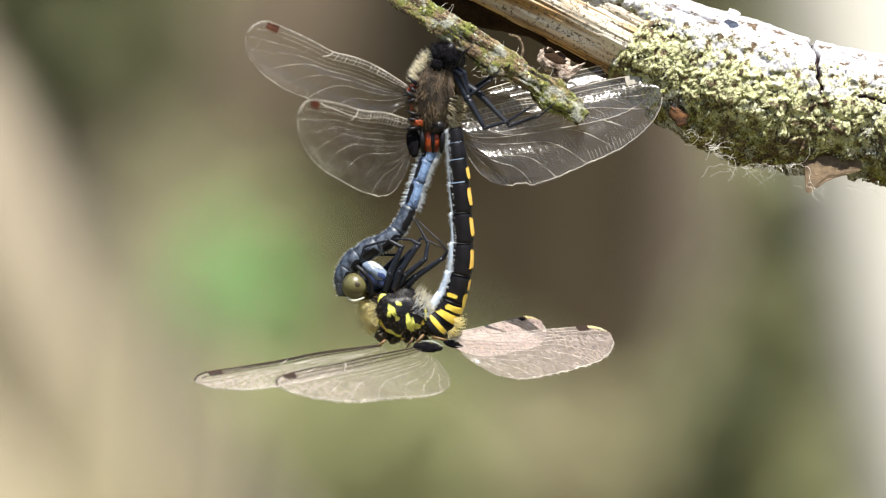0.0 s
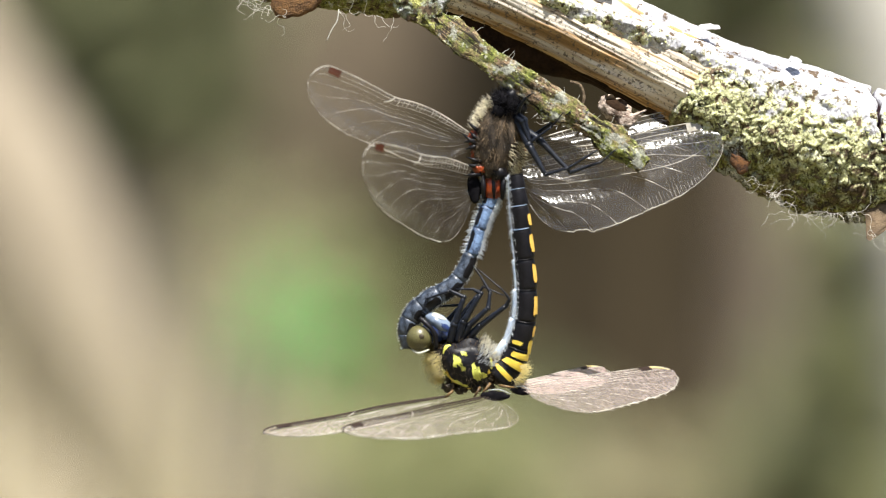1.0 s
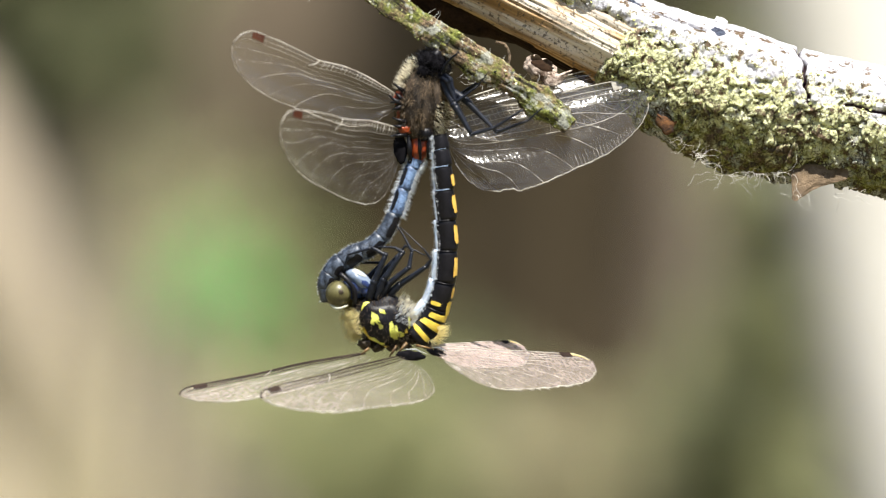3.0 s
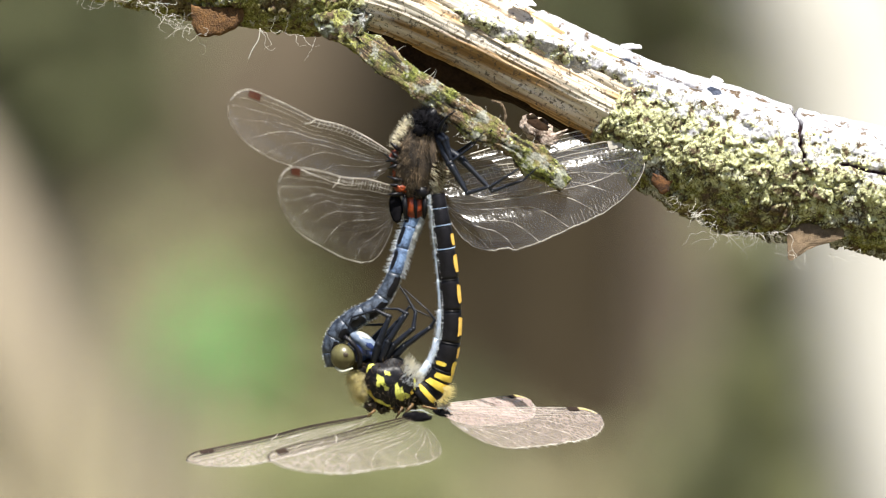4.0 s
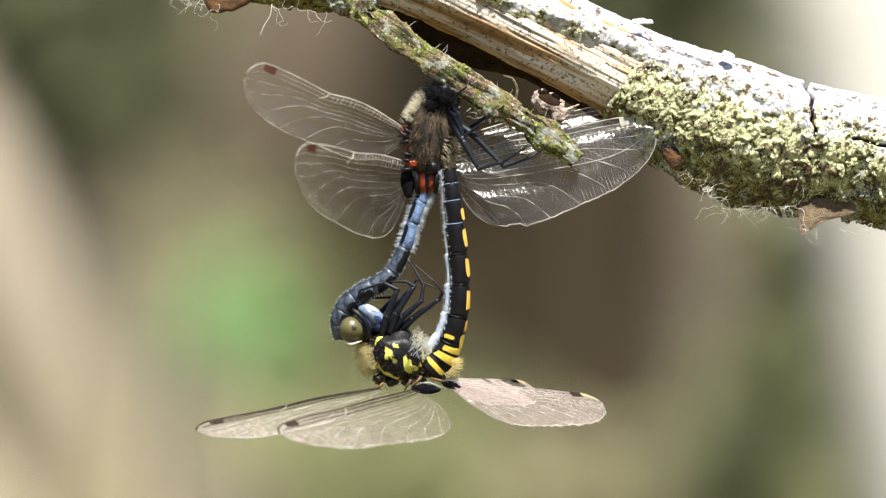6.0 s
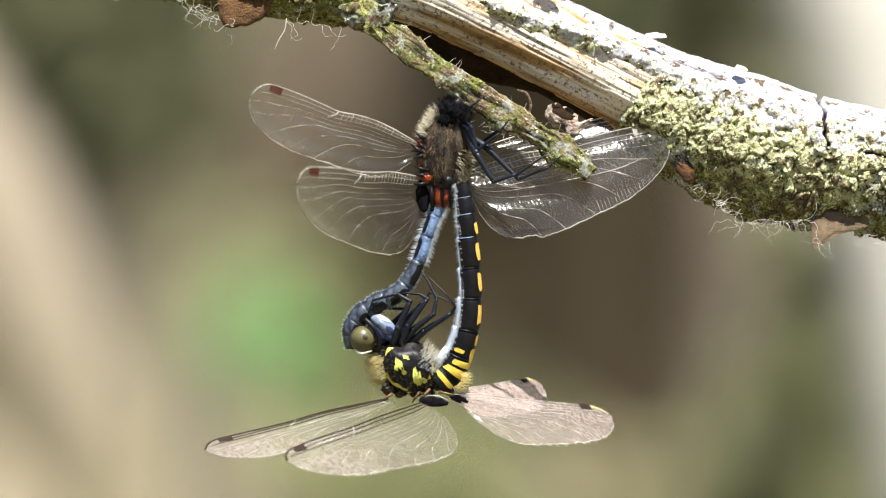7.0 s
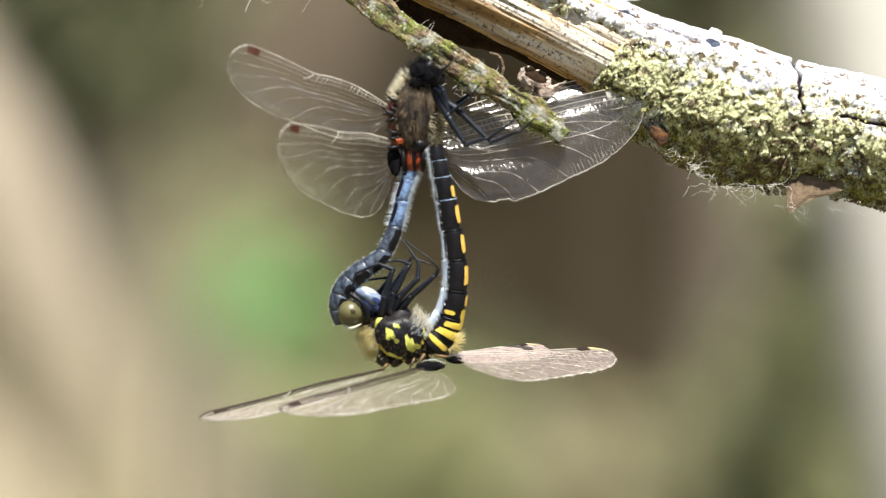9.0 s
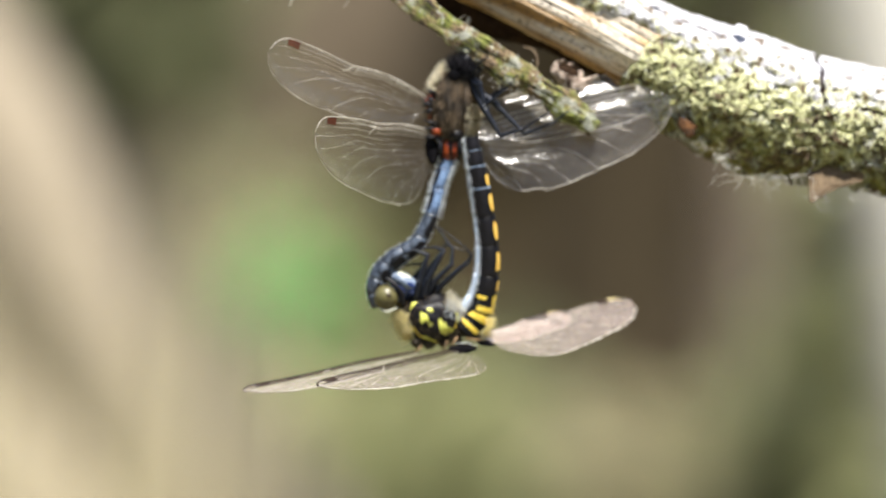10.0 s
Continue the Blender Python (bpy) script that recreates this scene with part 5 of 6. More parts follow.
    ball(bm, g(682, 658, -10), 29 * U, 26 * U, 15 * U, 36, 28, 18, 0.08)
    part("face", bm, M_FACE, head, "blue-grey face plate", base=base)
    fc, fr = g(682, 658, -10), (29 * U, 26 * U, 15 * U)
    part("face_rim", ball_patch(fc, *fr, 36, (-0.30, -0.55, 0.62), 0.55, 0.34, 0.5, 3), M_PALE, head, "cream upper rim of the face", base=base)
    part("brow_line", ball_patch(fc, *fr, 36, (0.45, -0.85, 0.05), 0.42, 0.28, 0.6, 5), M_FACEBLUE, head, "dark blue lower face", base=base)
    bm = bmesh.new()
    ball(bm, g(693, 674, -14), 17 * U, 16 * U, 12 * U, 42, 26, 18, 0.1)
    part("frons", bm, M_FACEBLUE, head, "blue-black brow", base=base)
    bm = bmesh.new()
    tube(bm, spline([g(632, 702, -34), g(645, 709, -36), g(664, 703, -34)], 10), [(0.9 + 1.8 * math.sin(math.pi * k / 9)) * U for k in range(10)], 10)
    part("cheek", bm, M_PALE, head, "white rim below the eye", base=base)
    bm = bmesh.new()
    tube(bm, spline([g(648, 648, -30), g(660, 658, -36), g(674, 676, -36), g(676, 700, -30)], 14), [4.2 * U] * 14, 8)
    part("mandible", bm, M_BLACK, head, "black edge of the head", base=base)
    # abdomen
    segs = []
    for i, (s0, s1) in enumerate(zip(FEMALE_CUTS, FEMALE_CUTS[1:])):
        bm, pts, rr = segment_tube(FEMALE_LINE, FEMALE_RADII, s0, s1 + 0.004, 20, 0.025)
        piv = pts[len(pts) // 2].copy()
        sg = part("abdomen_segment", bm, M_BLACK, ob, "glossy black segment", pivot=piv)
        segs.append((sg, piv, (s0 + s1) / 2))
        mid, half = (s0 + s1) / 2, (s1 - s0) / 2
        if i == 0:
            marks = ((mid + 0.012, 1.45, 0.017, 0.62, M_YELLOW),)
        elif i == 1:
            marks = ((mid - 0.018, 1.30, 0.022, 0.85, M_YELLOW), (mid + 0.034, 1.05, 0.016, 0.80, M_YELLOW))
        elif i == 2:
            marks = ((mid - 0.045, 0.35, 0.035, 0.36, M_YELLOW), (mid - 0.035, 1.7, 0.010, 0.42, M_YELLOW), (mid + 0.03, 0.28, 0.026, 0.3, M_AMBER))
        elif i < 6:
            marks = ((mid + 0.004, 0.42, half * 0.56, 0.40, M_AMBER),)
        elif i == 6:
            marks = ((mid - 0.012, 0.42, half * 0.5, 0.34, M_AMBER),)
        else:
            marks = ()
        for k, (sm, an, ds, da, mat) in enumerate(marks):
            part("marking", side_patch(FEMALE_LINE, FEMALE_RADII, sm, an, ds, da, 0.9, 1.0, i * 5 + k), mat, sg, "yellow spot", pivot=piv, base=piv)
        # joint ring
        bm = bmesh.new()
        tube(bm, [pts[-1] + (pts[-2] - pts[-1]) * 0.25, pts[-1] + (pts[-2] - pts[-1]) * 0.05], [rr[-2] * 1.03] * 2, 20)
        part("joint_ring", bm, M_SKYBLUE if i in (5, 6, 7) else M_BLACK, sg, "thin pale joint", pivot=piv, base=piv)
        # white fringe on the inner side
        bm = bmesh.new()
        rnd = random.Random(40 + i)
        for _ in range(300 if i < 4 else 150):
            t = rnd.random()
            k = min(int(t * 8), 7)
            p = pts[k].lerp(pts[k + 1], t * 8 - k)
            tt = (pts[k + 1] - pts[k]).normalized()
            side = tt.cross(Vector((0, 1, 0))).normalized()
            side = -side if side.x > 0 else side
            q = rnd.uniform(-0.9, 0.9)
            dirn = side * math.cos(q) + Vector((0, 1, 0)) * math.sin(q)
            hair(bm, p + dirn * rr[k] * 0.95, dirn + tt * rnd.uniform(-0.2, 0.6), rnd.uniform(4, 13 if i < 4 else 9) * U, (0.5 if i < 4 else 0.36) * U, 0.1)
        tagged(part("fringe", bm, M_HAIR_WHITE, sg, "white hair fringe", pivot=piv, base=piv), kind="stuff")
        if i > 0:
            bm = bmesh.new()
            off = []
            for k, p in enumerate(pts):
                tt = (pts[min(k + 1, 8)] - pts[max(k - 1, 0)]).normalized()
                side = tt.cross(Vector((0, 1, 0))).normalized()
                side = -side if side.x > 0 else side
                off.append(p + side * rr[k] * 0.93 + FRONT * rr[k] * 0.25)
            wide = (9, 9, 8, 5.5, 3.5, 2.5, 2, 1.5, 1.5)[i]
            tube(bm, off, [wide * U * (1 + 0.15 * noise.noise(q / U * 0.06)) for q in off], 10)
            part("pleura", bm, M_PLEURA, sg, "pale blue-white inner side", pivot=piv, base=piv)
        if i == 0:
            bm = bmesh.new()
            for _ in range(190):
                q = rnd.uniform(-0.6, 1.5)
                p = g(806 + 18 * math.cos(q), 742 + 16 * math.sin(q), rnd.uniform(-34, 14))
                hair(bm, p, Vector((math.cos(q) + 0.3 + rnd.uniform(-0.5, 0.5), rnd.uniform(-0.6, 0.6), -math.sin(q) * 0.8 + rnd.uniform(-0.5, 0.5))), rnd.uniform(9, 27) * U, 0.5 * U, 0.3)
            tagged(part("tuft", bm, M_HAIR_YELLOW, sg, "cream hair tuft", pivot=piv, base=piv), kind="stuff")
    # legs gathered in front of the belly
    leg(ob, [(700, 690, -24), (708, 660, -34), (726, 612, -40), (702, 600, -34), (660, 614, -28), (652, 640, -26)], (6, 5.5, 3.8, 2.2, 1.5, 0.9), "black leg folded to the abdomen", 6, 21)
    leg(ob, [(712, 690, -20), (724, 656, -30), (756, 606, -36), (742, 598, -30), (712, 598, -24)], (6, 5, 3.4, 2, 1), "black leg folded to the abdomen", 6, 22)
    leg(ob, [(718, 688, -14), (734, 662, -24), (768, 632, -34), (772, 604, -30), (756, 576, -22), (742, 556, -14)], (6, 5, 3.6, 2.4, 1.6, 0.9), "black leg reaching up to the male", 8, 23)
    leg(ob, [(728, 688, -10), (752, 664, -22), (800, 628, -34), (806, 616, -40), (794, 600, -44), (750, 562, -20)], (6, 5.2, 3.2, 2, 1.2, 0.8), "black leg braced on the abdomen", 6, 24)
    leg(ob, [(706, 686, 24), (716, 650, 20), (750, 610, 10), (760, 594, 4), (796, 610, 0)], (5, 4.4, 2.8, 1.5, 0.8), "black leg behind the others", 6, 25)
    leg(ob, [(690, 676, 20), (700, 650, 20), (720, 626, 12), (668, 628, 0), (648, 622, -20)], (4.5, 4, 2.2, 1.4, 0.8), "black leg behind the others", 6, 26)
    args = (M_WING_FEMALE, M_VEIN_DARK, M_STIGMA_DARK)
    lab = "milky wing with dark veins catching the light"
    wings = {
        "left_fore": build_wing("forewing", ob, 350, False, *args, None, lab, fine=0.34, slim=1.3, net=M_VEIN_NET, bow=0.35, pleat=0.004),
        "left_hind": build_wing("hindwing", ob, 335, True, *args, None, lab, fine=0.34, slim=1.3, net=M_VEIN_NET, bow=0.35, pleat=0.004),
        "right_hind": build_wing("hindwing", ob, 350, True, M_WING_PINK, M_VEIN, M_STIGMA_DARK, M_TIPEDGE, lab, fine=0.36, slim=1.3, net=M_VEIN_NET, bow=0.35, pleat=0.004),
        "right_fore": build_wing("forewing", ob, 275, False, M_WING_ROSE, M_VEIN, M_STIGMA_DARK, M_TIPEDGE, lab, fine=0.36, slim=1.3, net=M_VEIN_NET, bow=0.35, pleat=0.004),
    }
    return ob, segs, wings


# ---- the wood behind ----
M_DEADSTEM = surf("pale_dead_stem", (0.245, 0.204, 0.148), (0.365, 0.308, 0.230), 9, 0.85, bmp=0.6, dist=3e-3, spec=0.08)
M_OLDSTEM = surf("grey_dead_stem", (0.25, 0.21, 0.15), (0.375, 0.317, 0.234), 9, 0.85, bmp=0.6, dist=3e-3, spec=0.08)
M_BIRCH = surf("birch_bark", (0.47, 0.445, 0.39), (0.68, 0.65, 0.585), 14, 0.7, bmp=0.5, dist=2e-3, spec=0.1)
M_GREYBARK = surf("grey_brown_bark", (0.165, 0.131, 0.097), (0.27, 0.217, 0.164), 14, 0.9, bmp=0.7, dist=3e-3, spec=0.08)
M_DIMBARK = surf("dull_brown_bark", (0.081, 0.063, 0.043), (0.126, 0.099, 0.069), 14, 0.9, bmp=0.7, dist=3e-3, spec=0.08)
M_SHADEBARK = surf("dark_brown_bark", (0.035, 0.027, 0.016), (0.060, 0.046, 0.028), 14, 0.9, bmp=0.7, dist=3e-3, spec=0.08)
M_TWIG = surf("brown_twig", (0.06, 0.045, 0.03), (0.14, 0.10, 0.07), 60, 0.9, bmp=0.5, dist=1e-3)
M_LEAF = island_mat("fresh_leaf", ((0.2, (0.065, 0.22, 0.050)), (0.5, (0.105, 0.35, 0.085)), (0.8, (0.17, 0.45, 0.135))), 0.5, 0.35, 60)
M_OLIVE = island_mat("olive_leaf", ((0.2, (0.12, 0.13, 0.055)), (0.5, (0.23, 0.24, 0.115)), (0.8, (0.33, 0.335, 0.185))), 0.6, 0.3, 60)
M_DARKLEAF = island_mat("dark_leaf", ((0.2, (0.085, 0.09, 0.046)), (0.5, (0.14, 0.148, 0.075)), (0.8, (0.195, 0.20, 0.106))), 0.6, 0.25, 60)
M_MIDGREEN = island_mat("mid_green_leaf", ((0.2, (0.16, 0.165, 0.075)), (0.5, (0.25, 0.26, 0.12)), (0.8, (0.35, 0.35, 0.18))), 0.6, 0.3, 60)
M_PALEDRY = island_mat("dry_pale_leaf", ((0.2, (0.23, 0.205, 0.12)), (0.5, (0.31, 0.285, 0.17)), (0.8, (0.40, 0.36, 0.23))), 0.7, 0.35, 60)
M_SAGE = island_mat("sage_leaf", ((0.2, (0.23, 0.24, 0.12)), (0.5, (0.36, 0.37, 0.19)), (0.8, (0.48, 0.48, 0.28))), 0.6, 0.35, 60)
M_STRAW = island_mat("straw_blade", ((0.2, (0.42, 0.37, 0.23)), (0.5, (0.58, 0.51, 0.33)), (0.8, (0.70, 0.61, 0.43))), 0.7, 0.35, 60)


def ground():
    me = bpy.data.meshes.new("ground")
    n, size = 60, 400.0
    vs = [((i / n - 0.5) * size, (j / n - 0.5) * size, 0.0) for i in range(n + 1) for j in range(n + 1)]
    fs = [(i * (n + 1) + j, (i + 1) * (n + 1) + j, (i + 1) * (n + 1) + j + 1, i * (n + 1) + j + 1) for i in range(n) for j in range(n)]
    me.from_pydata(vs, [], fs)
    me.materials.append(surf("heath_ground", (0.06, 0.06, 0.025), (0.20, 0.17, 0.09), 1.2, 0.95, bmp=0.8, dist=0.03, fine=14, spec=0.05))
    tagged(new("ground", smooth(me)), "dry heath ground with moss and grass", "ground", kind="structure")


def backdrop():
    """The far edge of the wood: a tall wavy screen all round."""
    me = bpy.data.meshes.new("backdrop")
    vs, fs = [], []
    n = 96
    for i in range(n):
        a = 2 * math.pi * i / n
        r = 22 + 1.2 * math.sin(a * 7) + 0.7 * math.sin(a * 19 + 1)
        for z in (0.0, 1.5, 3.0, 5.5 + 0.8 * math.sin(a * 11)):
            vs.append((r * math.cos(a), r * math.sin(a), z))
    for i in range(n):
        for k in range(3):
            b, c = i * 4 + k, ((i + 1) % n) * 4 + k
            fs.append((b, c, c + 1, b + 1))
    me.from_pydata(vs, [], fs)
    m, nt, b = node_mat("far_wood")
    f = noise_node(nt, 2.2, 3, 0.5)
    nt.links.new(ramp(nt, f, ((0.35, (0.037, 0.027, 0.016)), (0.5, (0.059, 0.045, 0.027)), (0.65, (0.094, 0.075, 0.044)))), b.inputs["Base Color"])
    b.inputs["Roughness"].default_value = 1.0
    b.inputs["Specular IOR Level"].default_value = 0.0
    me.materials.append(m)
    tagged(new("backdrop", smooth(me)), "brown and olive edge of the far wood", "far wood", kind="structure")


def trunk(name, a, b, r0, r1, mat, label, category="tree"):
    """A standing or leaning stem from the ground up through two places, with uneven bark and stubs."""
    d = b - a
    foot = a - d * (a.z / d.z)
    top = b + d.normalized() * 1.6
    ob = thing(name, foot, label, category)
    n = 60
    pts = [foot.lerp(top, i / (n - 1)) + Vector((noise.noise(Vector((i * 0.13, 0, foot.x))), noise.noise(Vector((i * 0.13, 5, foot.x))), 0)) * r0 * 0.15 for i in range(n)]
    bm = bmesh.new()
    rings = tube(bm, pts, [r0 + (r1 - r0) * i / (n - 1) for i in range(n)], 20)
    for ring, p in zip(rings, pts):
        for v in ring:
            v.co += (v.co - p) * 0.10 * noise.noise(v.co * 22)
    part("trunk", bm, mat, ob)
    rnd = random.Random(int(r0 * 10000))
    for k in range(3):
        i = rnd.randint(38, 52)
        w = rnd.uniform(0, 6.28)
        bm = bmesh.new()
        o = Vector((math.cos(w), math.sin(w) * 0.5, 0.7))
        tube(bm, [pts[i], pts[i] + o * r0 * 1.6, pts[i] + o * r0 * 2.4 + Vector((0, 0, r0 * 0.4))], [r0 * 0.22, r0 * 0.16, r0 * 0.06], 8)
        part("stub", bm, mat, ob)
    return ob


def shrub(name, centre, size, count, leaf, mat, label, seed, mid_hole=0.0):
    """Stems from the ground with a crown of many single leaves, uneven in outline."""
    rnd = random.Random(seed)
    foot = Vector((centre.x, centre.y, 0))
    ob = thing(name, foot, label, "shrub")
    for k in range(3):
        bm = bmesh.new()
        pts = spline([foot + Vector((rnd.uniform(-0.05, 0.05), 0, 0)), foot.lerp(centre, 0.5) + Vector((rnd.uniform(-0.1, 0.1), rnd.uniform(-0.05, 0.05), 0)), centre + Vector((rnd.uniform(-0.5, 0.5) * size.x, rnd.uniform(-0.3, 0.3) * size.y, rnd.uniform(-0.3, 0.5) * size.z))], 16)
        tube(bm, pts, [0.008 * (1 - 0.8 * i / 15) for i in range(16)], 7)
        part("stem", bm, M_TWIG, ob)
    bm = bmesh.new()
    made = 0
    while made < count:
        d = Vector((rnd.gauss(0, 0.5), rnd.gauss(0, 0.5), rnd.gauss(0, 0.5)))
        if d.length > 1.25 or noise.noise(d * 2.0 + Vector((seed, 0, 0))) < -0.25:
            continue
        p = centre + Vector((d.x * size.x, d.y * size.y, d.z * size.z))
        a = Vector((rnd.uniform(-1, 1), rnd.uniform(-1, 1), rnd.uniform(-0.7, 0.4))).normalized()
        b = a.cross(Vector((rnd.uniform(-0.4, 0.4), rnd.uniform(-0.4, 0.4), 1))).normalized()
        c = a.cross(b) * 0.12
        l = leaf * rnd.uniform(0.6, 1.2)
        v = [bm.verts.new(p), bm.verts.new(p + (a * 0.45 + b * 0.32 + c) * l), bm.verts.new(p + a * l), bm.verts.new(p + (a * 0.45 - b * 0.32 + c) * l), bm.verts.new(p + (a * 0.5 - c) * l)]
        bm.faces.new((v[0], v[1], v[4]))
        bm.faces.new((v[1], v[2], v[4]))
        bm.faces.new((v[2], v[3], v[4]))
        bm.faces.new((v[3], v[0], v[4]))
        made += 1
    part("crown", bm, mat, ob)
    return ob


def grass_clump(name, x0, x1, y, z_top, count, mat, label, seed):
    """Tall blades from the ground."""
    rnd = random.Random(seed)
    ob = thing(name, Vector(((x0 + x1) / 2, y, 0)), label, "grass", kind="stuff")
    bm = bmesh.new()
    for _ in range(count):
        p = Vector((rnd.uniform(x0, x1), y + rnd.uniform(-0.12, 0.12), 0))
        h = z_top * rnd.uniform(0.8, 1.08)
        lean = Vector((rnd.uniform(-0.10, 0.10), rnd.uniform(-0.06, 0.06), 0))
        w = rnd.uniform(0.003, 0.006)
        prev = None
        s = Vector((1, rnd.uniform(-0.6, 0.6), 0)).normalized()
        for k in range(6):
            t = k / 5
            q = p + Vector((0, 0, h * t)) + lean * t * t
            pair = (bm.verts.new(q - s * w * (1 - 0.9 * t)), bm.verts.new(q + s * w * (1 - 0.9 * t)))
            if prev:
                bm.faces.new((prev[0], prev[1], pair[1], pair[0]))
            prev = pair
    part("blades", bm, mat, ob)


def behind():
    ground()
    backdrop()
    trunk("leaning_trunk", far(138, 800, 4.0), far(-166, 330, 4.0), 0.050, 0.050, M_DEADSTEM, "pale leaning dead trunk out of focus behind")
    trunk("leaning_trunk", far(-236, 800, 4.3), far(-546, 330, 4.3), 0.055, 0.055, M_OLDSTEM, "second pale leaning dead trunk out of focus")
    trunk("birch_trunk", far(1662, 900, 3.5), far(1488, -20, 3.5), 0.039, 0.038, M_BIRCH, "white birch trunk in bright sun")
    trunk("grey_trunk", far(1296, 900, 6.2), far(1290, 300, 6.2), 0.051, 0.050, M_GREYBARK, "grey-brown young tree trunk out of focus")
    shrub("green_shrub", far(416, 715, 4.7), Vector((0.018, 0.05, 0.036)), 950, 0.024, M_LEAF, "fresh green leafy shrub out of focus", 5)
    shrub("green_shrub", far(430, 745, 4.9), Vector((0.07, 0.10, 0.10)), 500, 0.035, M_OLIVE, "olive-green shrub out of focus", 6)
    shrub("olive_shrub", far(1000, 1180, 5.3), Vector((0.22, 0.16, 0.06)), 1900, 0.028, M_OLIVE, "dry olive shrub out of focus", 7)
    shrub("olive_shrub", far(825, 930, 5.3), Vector((0.05, 0.10, 0.08)), 420, 0.026, M_DARKLEAF, "thin olive-green twigs out of focus", 17)
    shrub("straw_shrub", far(1000, 985, 5.0), Vector((0.05, 0.10, 0.05)), 520, 0.026, M_PALEDRY, "dry straw-coloured shrub out of focus", 18)
    shrub("olive_shrub", far(1400, 1010, 5.3), Vector((0.085, 0.10, 0.10)), 1500, 0.028, M_OLIVE, "thin olive-green twigs out of focus", 19)
    shrub("dark_shrub", far(1240, 0, 5.4), Vector((0.15, 0.12, 0.10)), 480, 0.04, M_DARKLEAF, "dark green leafy twigs high up", 8)
    shrub("dark_shrub", far(100, 150, 5.0), Vector((0.10, 0.12, 0.14)), 1900, 0.03, M_DARKLEAF, "dark olive leafy twigs", 9)
    shrub("olive_shrub", far(1405, 640, 5.0), Vector((0.026, 0.08, 0.24)), 1300, 0.035, M_SAGE, "dry olive twigs between the trunks", 10)
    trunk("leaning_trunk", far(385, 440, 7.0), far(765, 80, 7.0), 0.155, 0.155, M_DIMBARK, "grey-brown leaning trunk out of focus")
    shrub("green_shrub", far(600, 985, 4.3), Vector((0.078, 0.10, 0.058)), 1400, 0.026, M_MIDGREEN, "mid-green shrub out of focus", 14)
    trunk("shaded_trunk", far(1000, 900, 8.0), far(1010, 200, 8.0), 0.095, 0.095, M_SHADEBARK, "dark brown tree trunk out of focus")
    trunk("dead_tree", g(3560, 2000, 60), g(3540, 700, 60), 0.024, 0.016, M_DIMBARK, "dead grey-brown sapling that bears the lichened branch")
    p0, p1 = far(-150, 800, 3.6), far(180, 800, 3.6)
    grass_clump("tall_grass", p0.x, p1.x, p0.y, 1.235, 260, M_STRAW, "tall straw-coloured grass out of focus", 3)


# ---- motion ----
# sway of the female: seconds, shift in plan units, turn
SWAY = [(0.0, -16, -6, 2.3), (0.5, -5, -1, -1.1), (1.0, -6, 0, -0.9), (1.5, -10, 0, 0.3), (1.8, -54, -23, 13.0), (2.0, -36, -9, 10.0), (2.2, -44, -4, 9.5),
        (3.3, -9, -4, 0.9), (3.5, -5, 0, 1.5), (4.0, -2, 1, 0.9), (4.5, 0, 0, 0.0), (5.0, -22, -2, 3.1), (5.2, -23, -5, 3.5), (6.3, -6, -3, 0.0), (6.5, -7, -3, 0.4),
        (7.0, -17, -6, 3.5), (7.5, -20, -8, 3.4), (8.0, 8, -5, -2.0), (8.5, 8, -1, -2.7), (9.0, 19, -2, -4.5), (9.5, 14, 2, -4.2), (10.0, 14, 0, -4.2)]
# lean of her wings out of the level, degrees
FLAP = [31, 12, 14, 41, 64, 62, 47, 27, 28, 28, 26, 32, 33, 31, 28, 38, 40, 23, 22, 14, 13, 10]
# where her wing tips are, in the plan
TIP_LF = [(355, 842), (373, 847), (370, 852), (362, 844), (304, 827), (331, 831), (322, 838), (369, 862), (373, 866), (376, 868), (378, 865), (351, 831), (351, 838), (375, 863), (374, 876),
          (361, 870), (354, 856), (393, 876), (393, 877), (404, 874), (397, 876), (405, 862)]
TIP_LH = [(505, 847), (520, 840), (517, 847), (513, 867), (448, 887), (484, 886), (472, 870), (518, 862), (523, 862), (526, 865), (528, 860), (504, 839), (503, 842), (526, 868), (527, 871),
          (510, 886), (508, 871), (543, 868), (542, 866), (553, 858), (542, 861), (545, 850)]
TIP_RH = [(1088, 764), (1090, 717), (1093, 746), (1094, 781), (1025, 783), (1056, 795), (1045, 819), (1096, 793), (1100, 790), (1104, 791), (1108, 789), (1070, 837), (1071, 829), (1089, 812),
          (1094, 796), (1077, 815), (1076, 809), (1110, 780), (1109, 782), (1125, 761), (1115, 719), (1106, 696)]
TIP_RF = [(967, 745), (964, 720), (972, 742), (970, 752), (917, 702), (941, 689), (931, 777), (974, 761), (977, 758), (982, 767), (985, 765), (949, 829), (950, 815), (968, 777), (973, 769),
          (955, 763), (961, 765), (985, 757), (984, 762), (1006, 751), (990, 735), (985, 720)]
# roll of the male on his perch
ROLL = [(0.0, 0.7), (1.5, 0.3), (1.8, -0.9), (2.2, -0.8), (3.3, 0.0), (4.5, 0.0), (5.2, 0.6), (6.3, 0.2), (7.0, -0.9), (7.5, -1.4), (8.5, -0.6), (9.0, -1.1), (10.0, -0.6)]


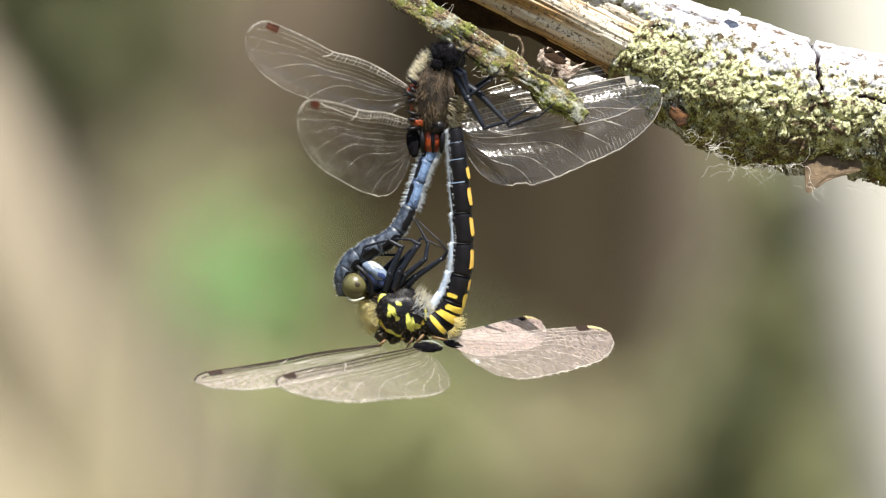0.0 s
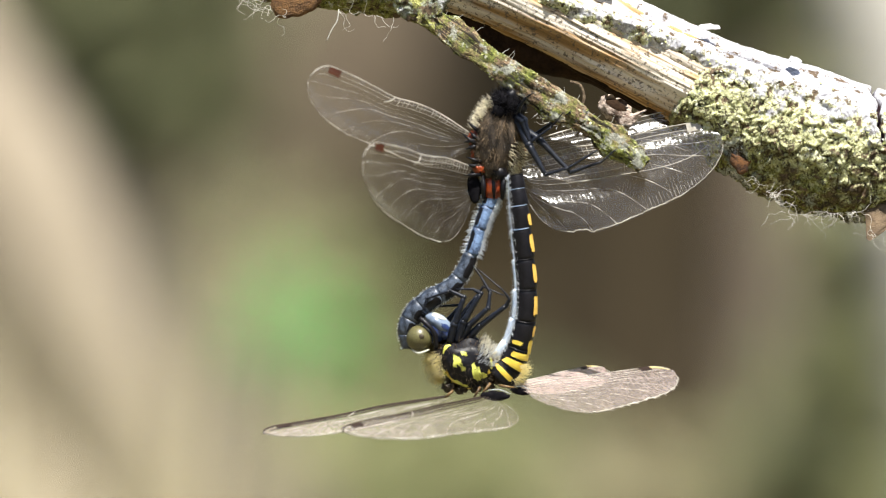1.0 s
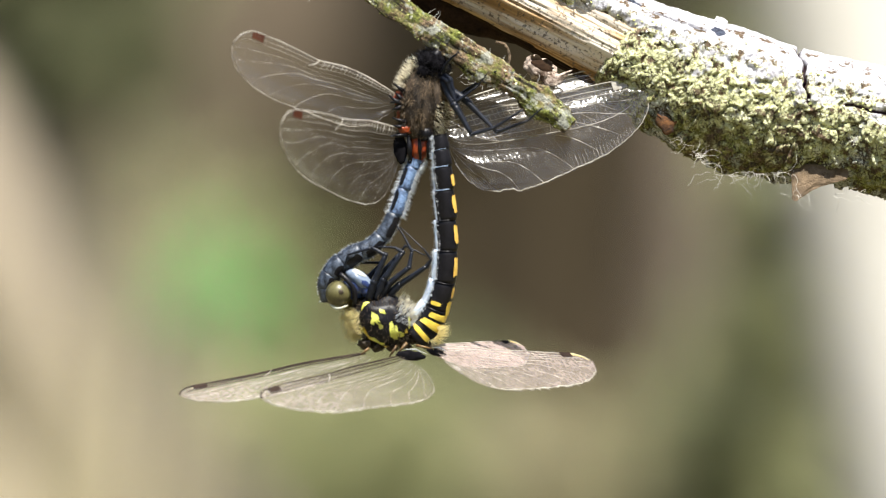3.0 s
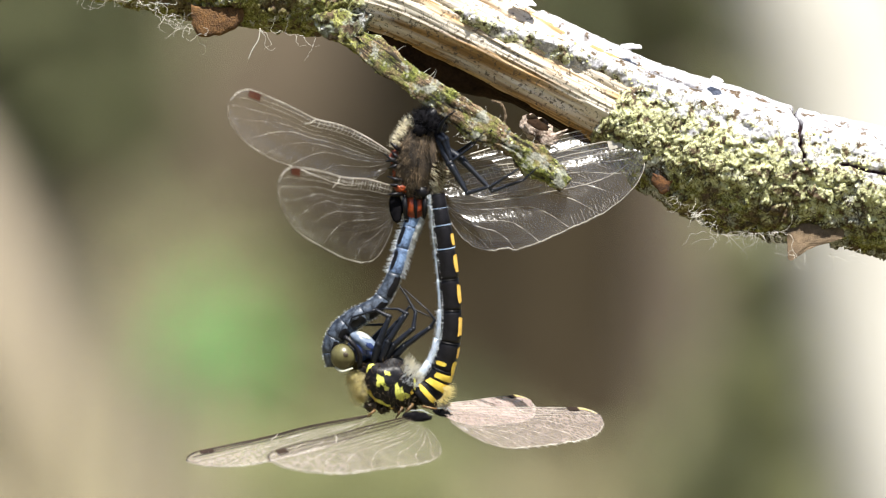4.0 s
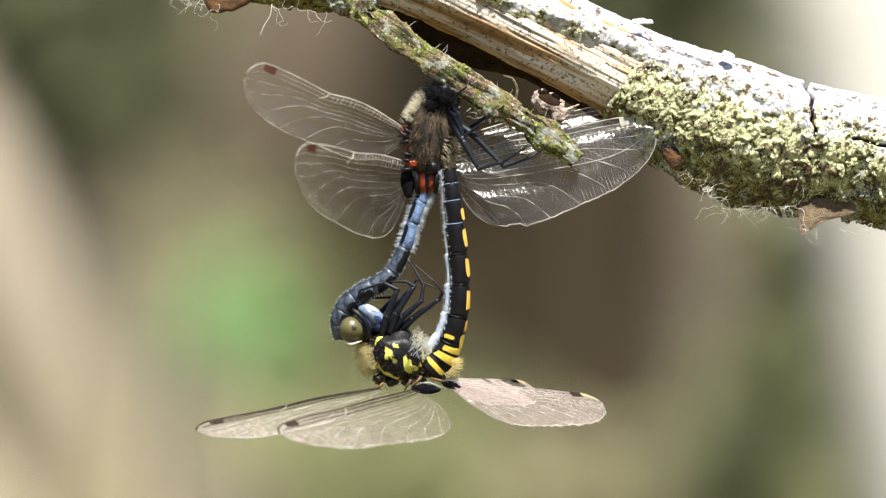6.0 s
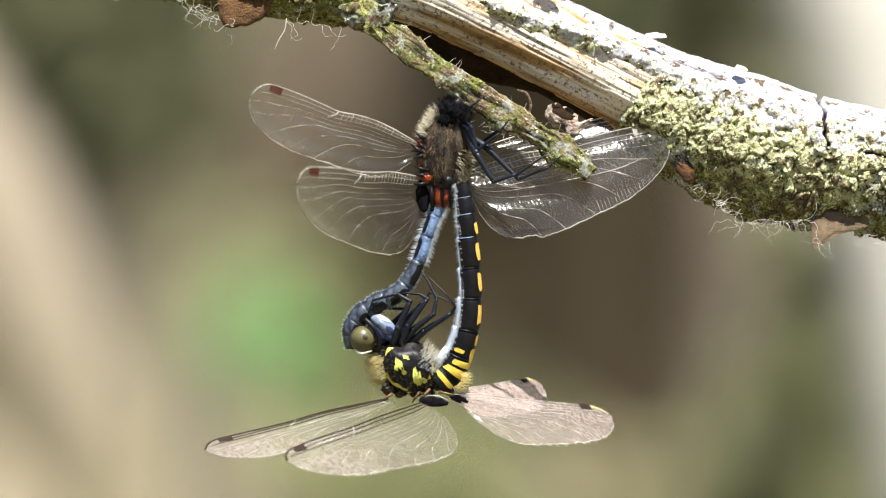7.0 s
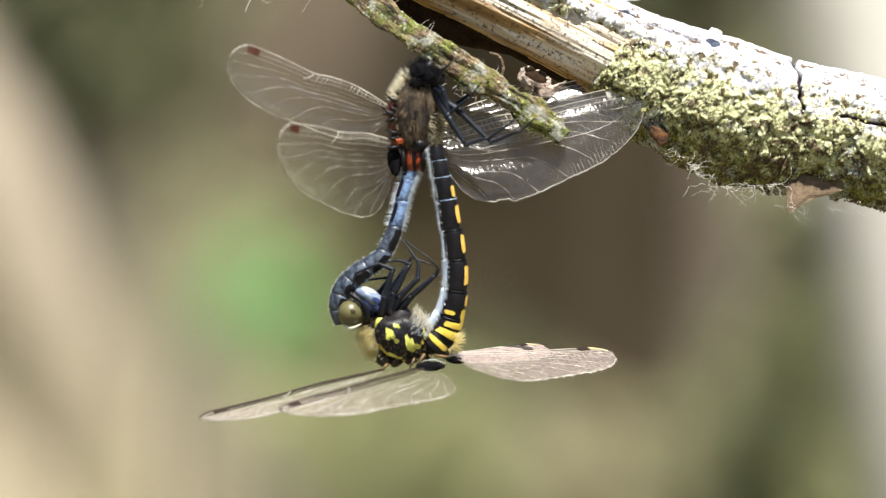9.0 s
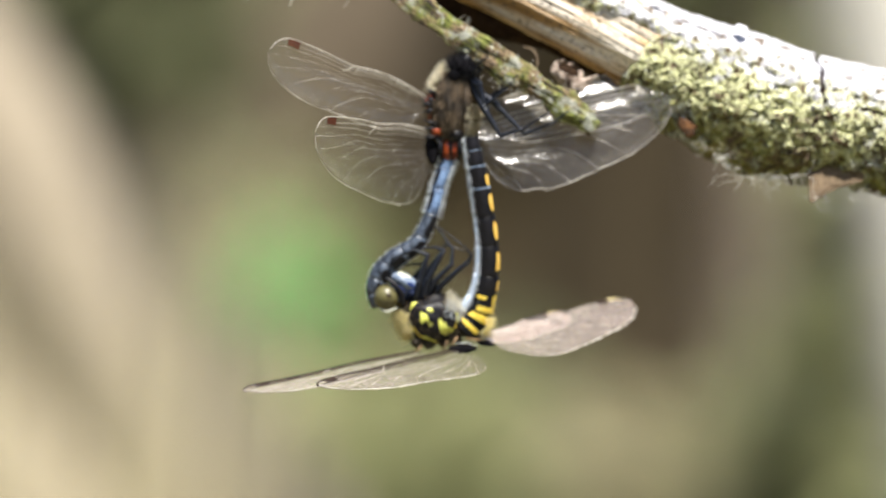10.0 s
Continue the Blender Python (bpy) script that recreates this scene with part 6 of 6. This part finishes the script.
# tips of his two wings on the open side
FORE_TIP = [(0.0, 445, 239), (0.5, 449, 238), (1.0, 447, 236), (1.5, 443, 241), (2.0, 448, 238), (3.3, 445, 242), (4.0, 446, 242), (4.5, 443, 243), (5.0, 445, 241), (5.2, 448, 244),
            (6.3, 453, 240), (6.5, 441, 245), (7.0, 438, 245), (7.5, 438, 240), (8.0, 456, 241), (9.0, 454, 241), (9.5, 445, 244), (10.0, 445, 244)]
HIND_TIP = [(0.0, 536, 380), (0.5, 537, 377), (1.0, 543, 374), (1.5, 524, 384), (2.0, 526, 385), (3.3, 530, 383), (4.0, 533, 382), (4.5, 529, 383), (5.0, 533, 381), (5.2, 536, 384),
            (6.3, 542, 385), (6.5, 529, 389), (7.0, 518, 398), (7.5, 514, 394), (8.0, 539, 385), (9.0, 538, 385), (9.5, 528, 392), (10.0, 528, 392)]


def turned(x, y, deg):
    """A plan shift turned clockwise."""
    a = radians(deg)
    return x * math.cos(a) - y * math.sin(a), x * math.sin(a) + y * math.cos(a)


def female_shift(row, p):
    """Where a plan place of the female goes at a row of the sway."""
    _, dx, dy, rot = row
    x, y = turned(p[0] - FEMALE_AT[0], p[1] - FEMALE_AT[1], rot)
    return FEMALE_AT[0] + dx + x, FEMALE_AT[1] + dy + y


def male_roll(t):
    return float(np.interp(t, [r[0] for r in ROLL], [r[1] for r in ROLL]))


def motions():
    def plan(v):
        return v.x / U + 784, 441 - (v.z - H) / U

    walk(male, [(t, pose(*g(*MALE_AT, -60), 0, a, 0)) for t, a in ROLL])
    walk(female, [(r[0], pose(*g(FEMALE_AT[0] + r[1], FEMALE_AT[1] + r[2], -60), 0, r[3], 0)) for r in SWAY])
    walk(male_forewing, [(t, wing_pose((734, 328, 6), (x, y), 350, -0.6, 84, MALE_AT, False)) for t, x, y in FORE_TIP])
    walk(male_hindwing, [(t, wing_pose((742, 388, -4), (x, y), 335, -0.9, 82, MALE_AT, False)) for t, x, y in HIND_TIP])
    # the male's abdomen bends between his body and her neck
    for sg, piv, s in male_segs:
        w = s ** 1.3
        x, y = plan(piv)
        rows = []
        for r in SWAY:
            a = male_roll(r[0])
            fx, fy = female_shift(r, (x, y))
            gx, gy = x + (fx - x) * w + r[1] * w * (1 - w), y + (fy - y) * w
            lx, ly = turned(gx - MALE_AT[0], gy - MALE_AT[1], -a)
            rows.append((r[0], pose(lx * U, piv.y, -ly * U, 0, r[3] * min(1.0, w * 1.1) - a, 0)))
        walk(sg, rows)
    # hers bends between her thorax and his body
    for sg, piv, s in female_segs:
        w = 1 - s ** 1.1
        x, y = plan(piv)
        rows = []
        for r in SWAY:
            fx, fy = female_shift(r, (x, y))
            gx, gy = x + (fx - x) * w + 1.5 * r[1] * w * (1 - w), y + (fy - y) * w
            lx, ly = turned(gx - FEMALE_AT[0] - r[1], gy - FEMALE_AT[1] - r[2], -r[3])
            lean = r[3] * w + 0.09 * r[1] * (4 * w * (1 - w)) * 0.6
            rows.append((r[0], pose(lx * U, piv.y, -ly * U, 0, lean - r[3], 0)))
        walk(sg, rows)
    spans = {"left_fore": ((700, 784, -22), TIP_LF, 350, -1.0, (22, 0.5)), "left_hind": ((764, 786, -26), TIP_LH, 335, -1.0, (26, 0.62)),
             "right_hind": ((812, 770, -6), TIP_RH, 350, 1.0, (25, 0.48)), "right_fore": ((802, 769, -2), TIP_RF, 275, 1.0, (30, 1.0))}
    for key, (root, tips, span, toward, extra) in spans.items():
        rows = []
        for r, phi, tip in zip(SWAY, FLAP, tips):
            lx, ly = turned(tip[0] - FEMALE_AT[0] - r[1], tip[1] - FEMALE_AT[1] - r[2], -r[3])
            rows.append((r[0], wing_pose(root, (FEMALE_AT[0] + lx, FEMALE_AT[1] + ly), span, toward, extra[0] + extra[1] * (phi - 26), FEMALE_AT, True)))
        walk(female_wings[key], rows)


# ---- build ----
behind()
branch = build_branch()
bark_strip(branch)
lichens(branch)
branch_details(branch)
male, male_segs, male_forewing, male_hindwing = build_male()
female, female_segs, female_wings = build_female()
motions()
